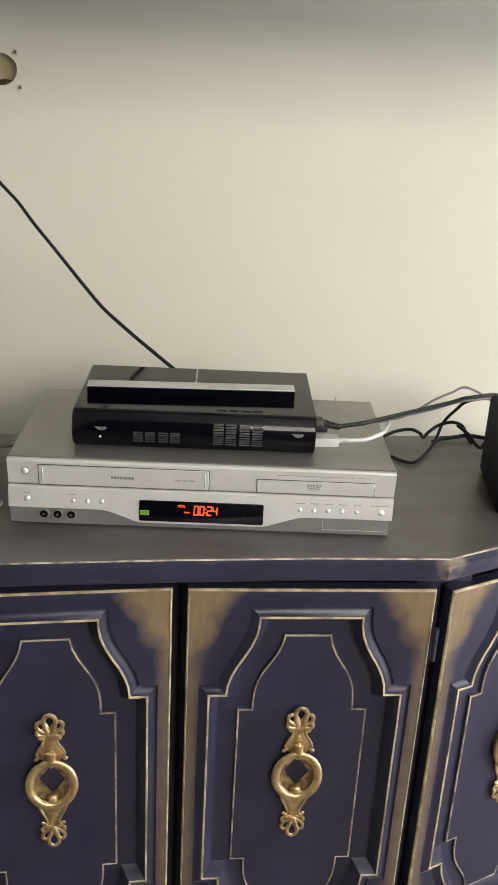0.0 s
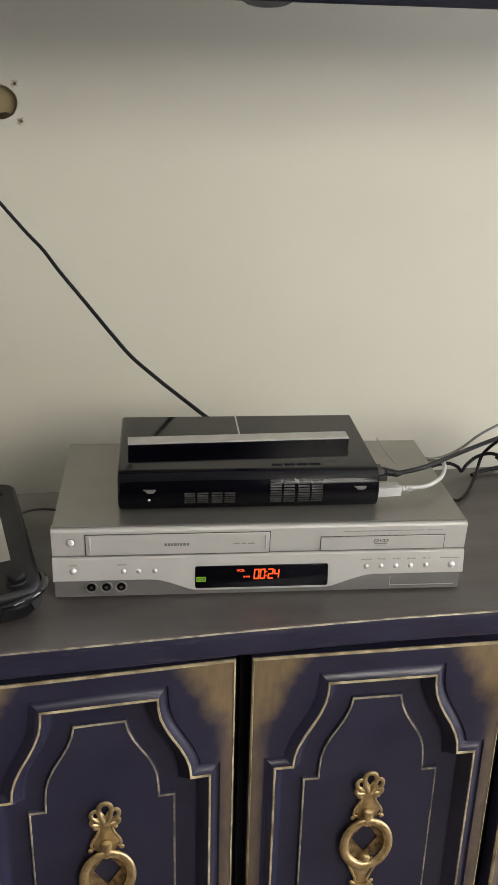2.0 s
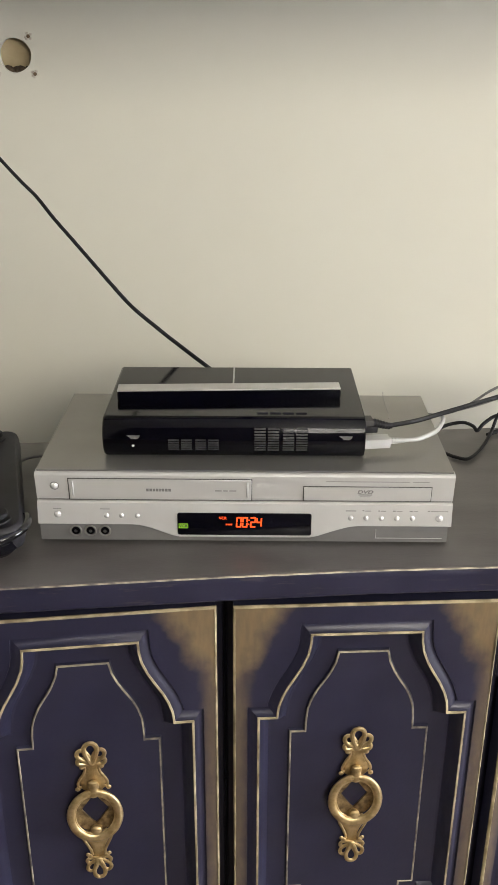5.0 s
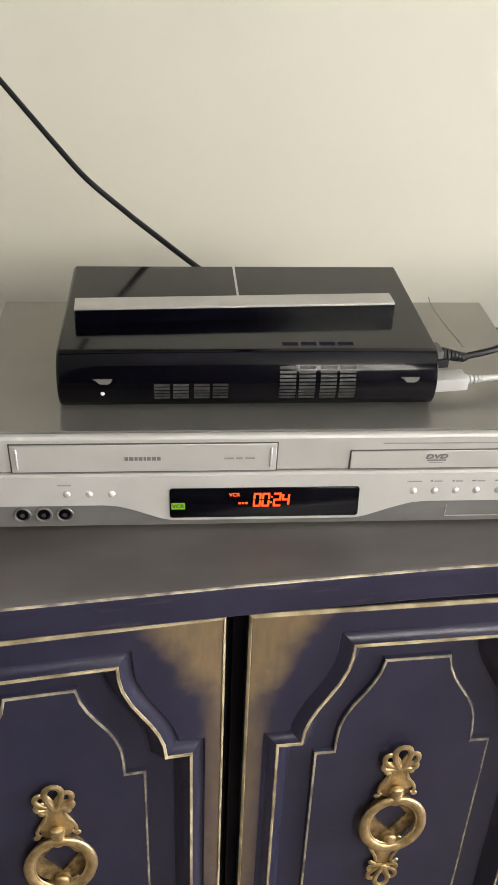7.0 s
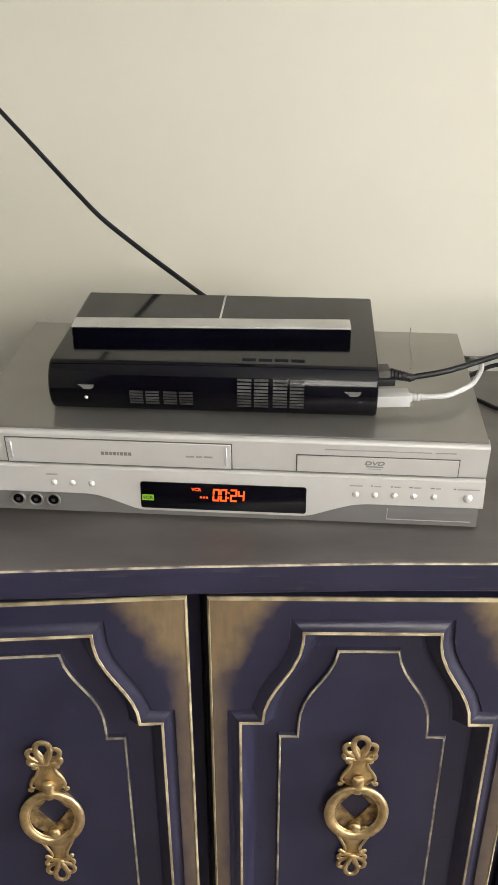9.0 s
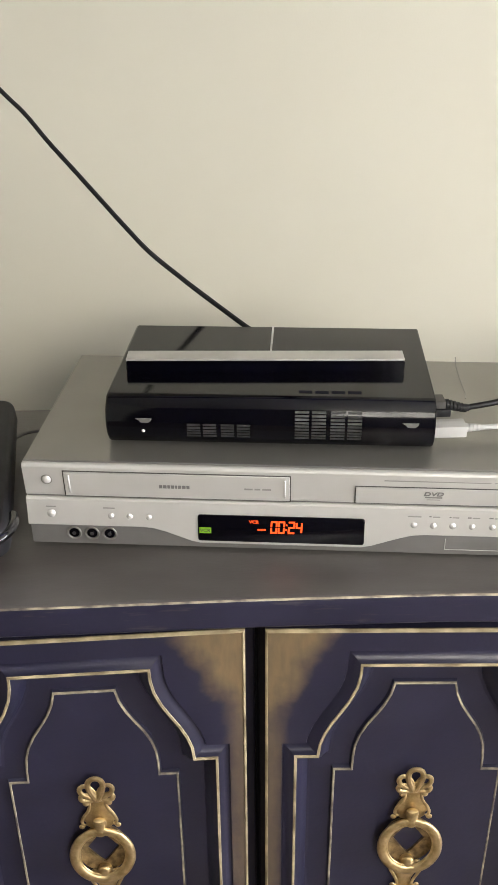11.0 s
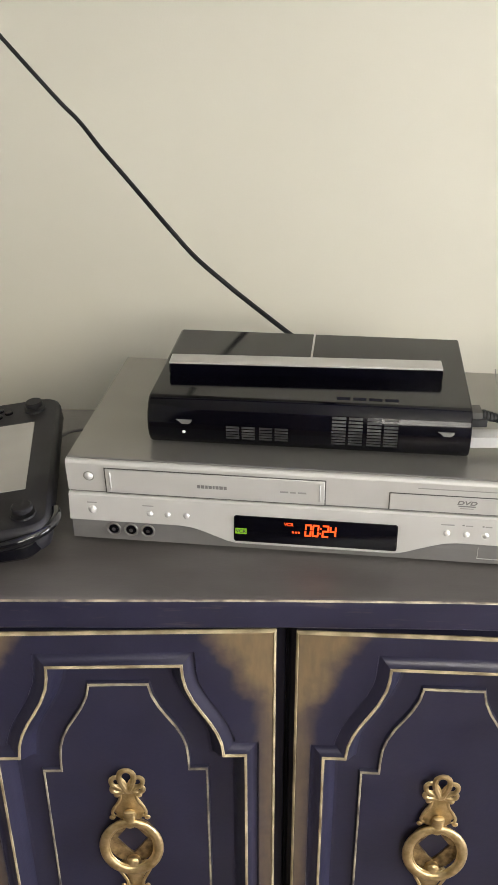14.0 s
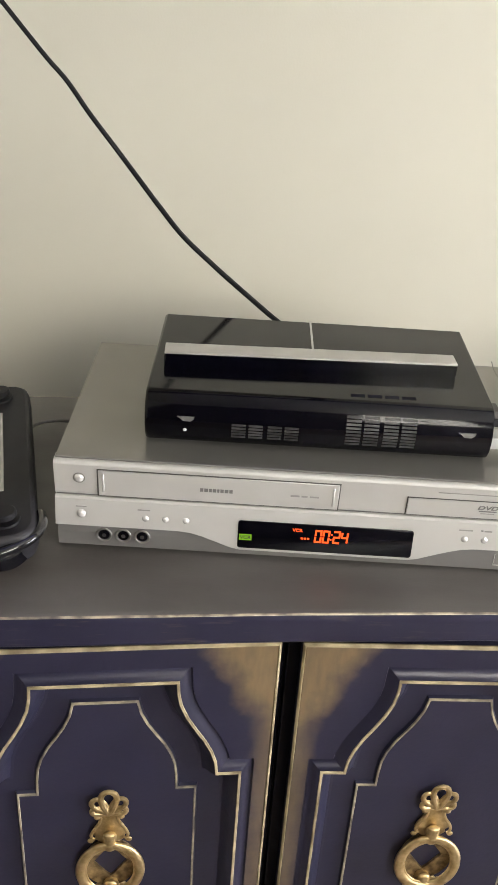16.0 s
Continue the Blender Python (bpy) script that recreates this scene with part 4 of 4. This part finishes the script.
for x in (0.03, CW - 0.03):
    for y in (0.03, CD - 0.03):
        part("rubber_foot", boxed((x - 0.008, y - 0.004, 0.0), (x + 0.008, y + 0.004, 0.0012)), BLACK, console)

# ---- the sensor bar on the console ----
bar = thing("sensor_bar", pose(-0.1085, 1.0385, CZ + CH + 0.0004, 0, 0, -0.3), "slim sensor bar, glossy black front and grey top", "sensor bar")
BL, BD, BH = 0.2435, 0.0195, 0.0120
bm = bmesh.new()
loft(bm, [[(x, y, z) for y, z in ((0.0004 + i, 0.0 + i), (BD - i, 0.0 + i), (BD - i, BH - 0.0020 - i), (0.0 + i, BH - 0.0020 - i))] for x, i in ((0.0, 0.0012), (0.0012, 0), (BL - 0.0012, 0), (BL, 0.0012))], True, True, True)
body = part("bar_body", bm, GLOSS_BLACK, bar)
for p in body.data.polygons:
    p.use_smooth = False
part("bar_top", boxed((0.0002, 0.0002, BH - 0.0019), (BL - 0.0002, BD, BH), 0.0008, 2), BAR_TOP, bar, "pale grey top of the bar")


# ---- plugs and cables ----
def cable(name, pts, r, material, label, group="", steps=7):
    line = spline(pts, steps)
    if isinstance(r, tuple):            # thinner at the start than at the end
        r = [r[0] + (r[1] - r[0]) * k / (len(line) - 1) for k in range(len(line))]
    return solid(name, tube(bmesh.new(), line, r, 8), material, label, "cable", group=group)


white = thing("white_plug", pose(0.1495, 0.9900, CZ + 0.0138, 0, 0, 4), "white plug and lead in the console's end", "plug")
part("plug_body", boxed((0.0035, -0.008, -0.0052), (0.0330, 0.008, 0.0050), 0.0012), CABLE_WHITE, white)
part("plug_tongue", boxed((-0.006, -0.006, -0.003), (0.0035, 0.006, 0.003), 0.0004, 1), CHROME, white)
bm = bmesh.new()
for k in range(5):
    tube(bm, [(0.0330 + 0.0034 * k, 0, 0), (0.0354 + 0.0034 * k, 0, 0)], 0.0038 - 0.00025 * k, 12)
tube(bm, [(0.0325, 0, 0), (0.051, 0, 0)], 0.0024, 10)
part("strain_relief", bm, CABLE_WHITE, white)
cable("white_cable", [(0.1995, 0.9935, 0.8385), (0.214, 0.996, 0.8385), (0.229, 1.008, 0.8380), (0.243, 1.026, 0.8365), (0.254, 1.050, 0.838), (0.259, 1.080, 0.831), (0.262, 1.12, 0.815), (0.264, 1.17, 0.79), (0.268, 1.205, 0.755)], 0.0024, CABLE_WHITE, "white lead that curves back over the recorder")
black = thing("black_plug", pose(0.1530, 1.0080, CZ + 0.0268, 0, 0, 3), "black ribbed plug and lead in the console's end", "plug")
part("plug_body", boxed((0.0025, -0.008, -0.0075), (0.0180, 0.008, -0.0005), 0.0012), BLACK, black)
part("plug_hood", boxed((0.0025, -0.007, -0.0003), (0.0135, 0.009, 0.0065), 0.0012), SEAM, black, "dark grey hood of the plug")
part("plug_tongue", boxed((-0.006, -0.005, -0.006), (0.0024, 0.005, -0.002), 0.0003, 1), CHROME, black)
bm = bmesh.new()
for k in range(6):
    tube(bm, [(0.0145 + 0.0032 * k, 0, 0.0010 - 0.0008 * k), (0.0166 + 0.0032 * k, 0, 0.0008 - 0.0008 * k)], 0.0048 - 0.0002 * k, 12)
tube(bm, [(0.013, 0, 0), (0.035, 0, -0.003)], 0.0032, 10)
part("strain_relief", bm, BLACK, black)
RIGHT = "cables beside the recorder"
cable("black_cable", [(0.186, 1.0098, 0.8488), (0.217, 1.020, 0.8500), (0.255, 1.05, 0.847), (0.305, 1.09, 0.843), (0.349, 1.12, 0.842), (0.379, 1.14, 0.842), (0.44, 1.18, 0.83), (0.50, 1.22, 0.78)], 0.0027, CABLE, "thick black lead from the console", RIGHT)
cable("grey_cable", [(0.184, 1.0115, 0.8470), (0.219, 1.03, 0.8455), (0.26, 1.07, 0.838), (0.313, 1.12, 0.828), (0.359, 1.15, 0.829), (0.386, 1.16, 0.831), (0.45, 1.19, 0.82), (0.52, 1.225, 0.76)], 0.0019, CABLE_GREY, "thin grey lead beside the black one", RIGHT)
cable("grey_cable", [(0.240, 1.17, 0.800), (0.262, 1.13, 0.812), (0.285, 1.13, 0.815), (0.309, 1.14, 0.821), (0.334, 1.15, 0.833), (0.36, 1.16, 0.841), (0.39, 1.18, 0.841), (0.45, 1.21, 0.80), (0.48, 1.225, 0.7438)], 0.0017, CABLE_GREY, "thin grey lead in a loose arch", RIGHT)
cable("black_cable", [(0.262, 1.20, 0.7436), (0.274, 1.185, 0.7436), (0.290, 1.168, 0.7437), (0.302, 1.153, 0.7440), (0.317, 1.147, 0.7445), (0.341, 1.175, 0.7465), (0.362, 1.208, 0.755), (0.373, 1.220, 0.775), (0.383, 1.204, 0.800), (0.395, 1.188, 0.820), (0.43, 1.18, 0.825), (0.50, 1.20, 0.79)], 0.0023, CABLE, "black lead looped beside the recorder", RIGHT)
cable("black_cable", [(0.262, 1.222, 0.7438), (0.279, 1.226, 0.7440), (0.295, 1.232, 0.748), (0.312, 1.240, 0.752), (0.332, 1.238, 0.756), (0.345, 1.234, 0.752), (0.350, 1.230, 0.747), (0.359, 1.236, 0.754), (0.375, 1.243, 0.762), (0.393, 1.242, 0.767), (0.408, 1.240, 0.762), (0.414, 1.238, 0.750), (0.418, 1.22, 0.7438)], 0.0025, CABLE, "black lead in a double bend on the top", RIGHT)
cable("black_cable", [(0.362, 1.222, 0.7440), (0.376, 1.230, 0.7455), (0.399, 1.236, 0.7465), (0.421, 1.240, 0.7475), (0.46, 1.225, 0.7460), (0.50, 1.20, 0.7440)], 0.0030, CABLE, "short black lead by the wall", RIGHT)
cable("black_cable", [(0.398, 1.232, 0.766), (0.410, 1.212, 0.760), (0.417, 1.200, 0.751), (0.424, 1.196, 0.7472), (0.429, 1.198, 0.752), (0.432, 1.194, 0.762), (0.438, 1.186, 0.775), (0.458, 1.170, 0.780), (0.480, 1.162, 0.765), (0.490, 1.165, 0.7440)], 0.0024, CABLE, "short black lead in a small loop by the box", RIGHT)
cable("thin_wire", [(0.2075, 1.172, CZ + 0.001), (0.2030, 1.145, CZ + 0.0035), (0.1950, 1.08, 0.8400), (0.1905, 1.04, 0.848), (0.1845, 1.012, 0.856)], 0.0004, CABLE_GREY, "fine wire that hangs from the plug")
cable("grey_cable", [(-0.262, 1.105, 0.752), (-0.240, 1.120, 0.760), (-0.229, 1.129, 0.762), (-0.212, 1.134, 0.762), (-0.196, 1.150, 0.752)], 0.0018, CABLE_GREY, "grey lead between handset and recorder")
# the lead that falls from the left behind the console
cable("falling_cable", [(-0.420, 1.040, 1.400), (-0.340, 1.055, 1.275), (-0.253, 1.087, 1.158), (-0.209, 1.110, 1.097), (-0.192, 1.120, 1.075), (-0.176, 1.130, 1.049), (-0.157, 1.141, 1.021), (-0.137, 1.153, 0.991), (-0.121, 1.163, 0.967), (-0.099, 1.176, 0.936), (-0.069, 1.187, 0.905), (-0.052, 1.194, 0.888), (-0.012, 1.211, 0.849), (0.030, 1.226, 0.810), (0.075, 1.236, 0.755), (0.09, 1.240, 0.70)], (0.0017, 0.0030), CABLE, "long black lead that falls behind the console")

# ---- the handset ----
pad = thing("game_handset", pose(-0.2810, 1.0280, TOPZ + 0.0072, 1.8, -6.0, 11.4), "charcoal game handset with an unlit screen", "game handset")
PW, PL, PZ = 0.0645, 0.122, 0.0330
bm = bmesh.new()
o = rounded(-PW, PW, -PL - 0.004, PL - 0.004, 0.019, 6)
loft(bm, [[(x, y, z) for x, y in offset(o, d)] for d, z in ((-0.010, 0.0030), (-0.003, 0.0065), (0.0, 0.0150), (0.0, PZ - 0.006), (-0.0012, PZ - 0.002), (-0.004, PZ))], True, True, True)
part("shell", bm, PAD_GREY, pad)
part("screen", boxed((-0.0385, -0.0620, PZ - 0.0004), (0.0405, 0.0650, PZ + 0.0006), 0.0004, 1), SCREEN_SHEEN, pad, "unlit screen with the wall's reflection painted in grey")
for x, y in ((0.0390, 0.0930), (0.0420, -0.1030)):
    bm = bmesh.new()
    tube(bm, [(x, y, PZ - 0.001), (x, y, PZ + 0.0018)], [0.0115, 0.0108], 20)
    stick = part("stick_well", bm, BLACK, pad)
    bm = bmesh.new()
    tube(bm, [(x, y, PZ), (x, y, PZ + 0.0045), (x, y, PZ + 0.0052), (x, y, PZ + 0.0085), (x, y, PZ + 0.0095)], [0.0045, 0.0045, 0.0092, 0.0092, 0.0080], 20)
    part("thumb_stick", bm, BLACK, stick, "black thumb stick")
for x, y in ((0.002, 0.085), (0.012, 0.092), (-0.008, 0.092), (0.002, 0.099), (0.000, -0.095), (-0.020, -0.100)):
    bm = bmesh.new()
    tube(bm, [(x, y, PZ - 0.001), (x, y, PZ + 0.0018), (x, y, PZ + 0.0026)], [0.0044, 0.0044, 0.0036], 14)
    part("button", bm, GLOSS_BLACK, pad)
bm = bmesh.new()
tube(bm, spline([(PW + 0.002, -0.085, PZ - 0.010), (PW + 0.003, -0.103, PZ - 0.009), (PW - 0.006, -0.119, PZ - 0.009), (PW - 0.026, -0.1285, PZ - 0.010), (PW - 0.045, -0.1295, PZ - 0.012)], 6), [0.002] + [0.0046] * 23 + [0.002], 10)
part("shoulder_trim", bm, mat("gloss_trim", (0.006, 0.006, 0.008), 0.06, coat=0.6), pad, "glossy curved trim at the corner")
bm = bmesh.new()
o2 = rounded(-0.055, 0.055, -PL - 0.010, -PL + 0.05, 0.018, 5)
loft(bm, [[(x, y, z) for x, y in offset(o2, d)] for d, z in ((-0.006, 0.0025), (0, 0.008), (0, 0.018), (-0.004, 0.022))], True, True, True)
part("grip", bm, GLOSS_BLACK, pad)
bm = bmesh.new()
box(bm, (-0.05, -0.09, 0.0015), (-0.03, -0.07, 0.008), 0.001)
box(bm, (-0.05, 0.07, -0.0040), (-0.03, 0.09, 0.008), 0.002)
box(bm, (0.03, -0.09, -0.0075), (0.05, -0.07, 0.008), 0.001)
box(bm, (0.03, 0.07, -0.0130), (0.05, 0.09, 0.008), 0.002)
part("foot_pads", bm, BLACK, pad)

# ---- the small black box at the far corner of the cabinet ----
dark = thing("black_box", pose(0.384, 0.995, TOPZ, 0, 0, -8), "small black electronic box on the cabinet", "electronic box")
part("case", boxed((0.0, 0.0, 0.002), (0.085, 0.14, 0.110), 0.008, 3), BLEED_BLACK, dark)
for x in (0.012, 0.073):
    for y in (0.015, 0.125):
        part("rubber_foot", boxed((x - 0.006, y - 0.006, 0.0), (x + 0.006, y + 0.006, 0.004)), BLACK, dark)
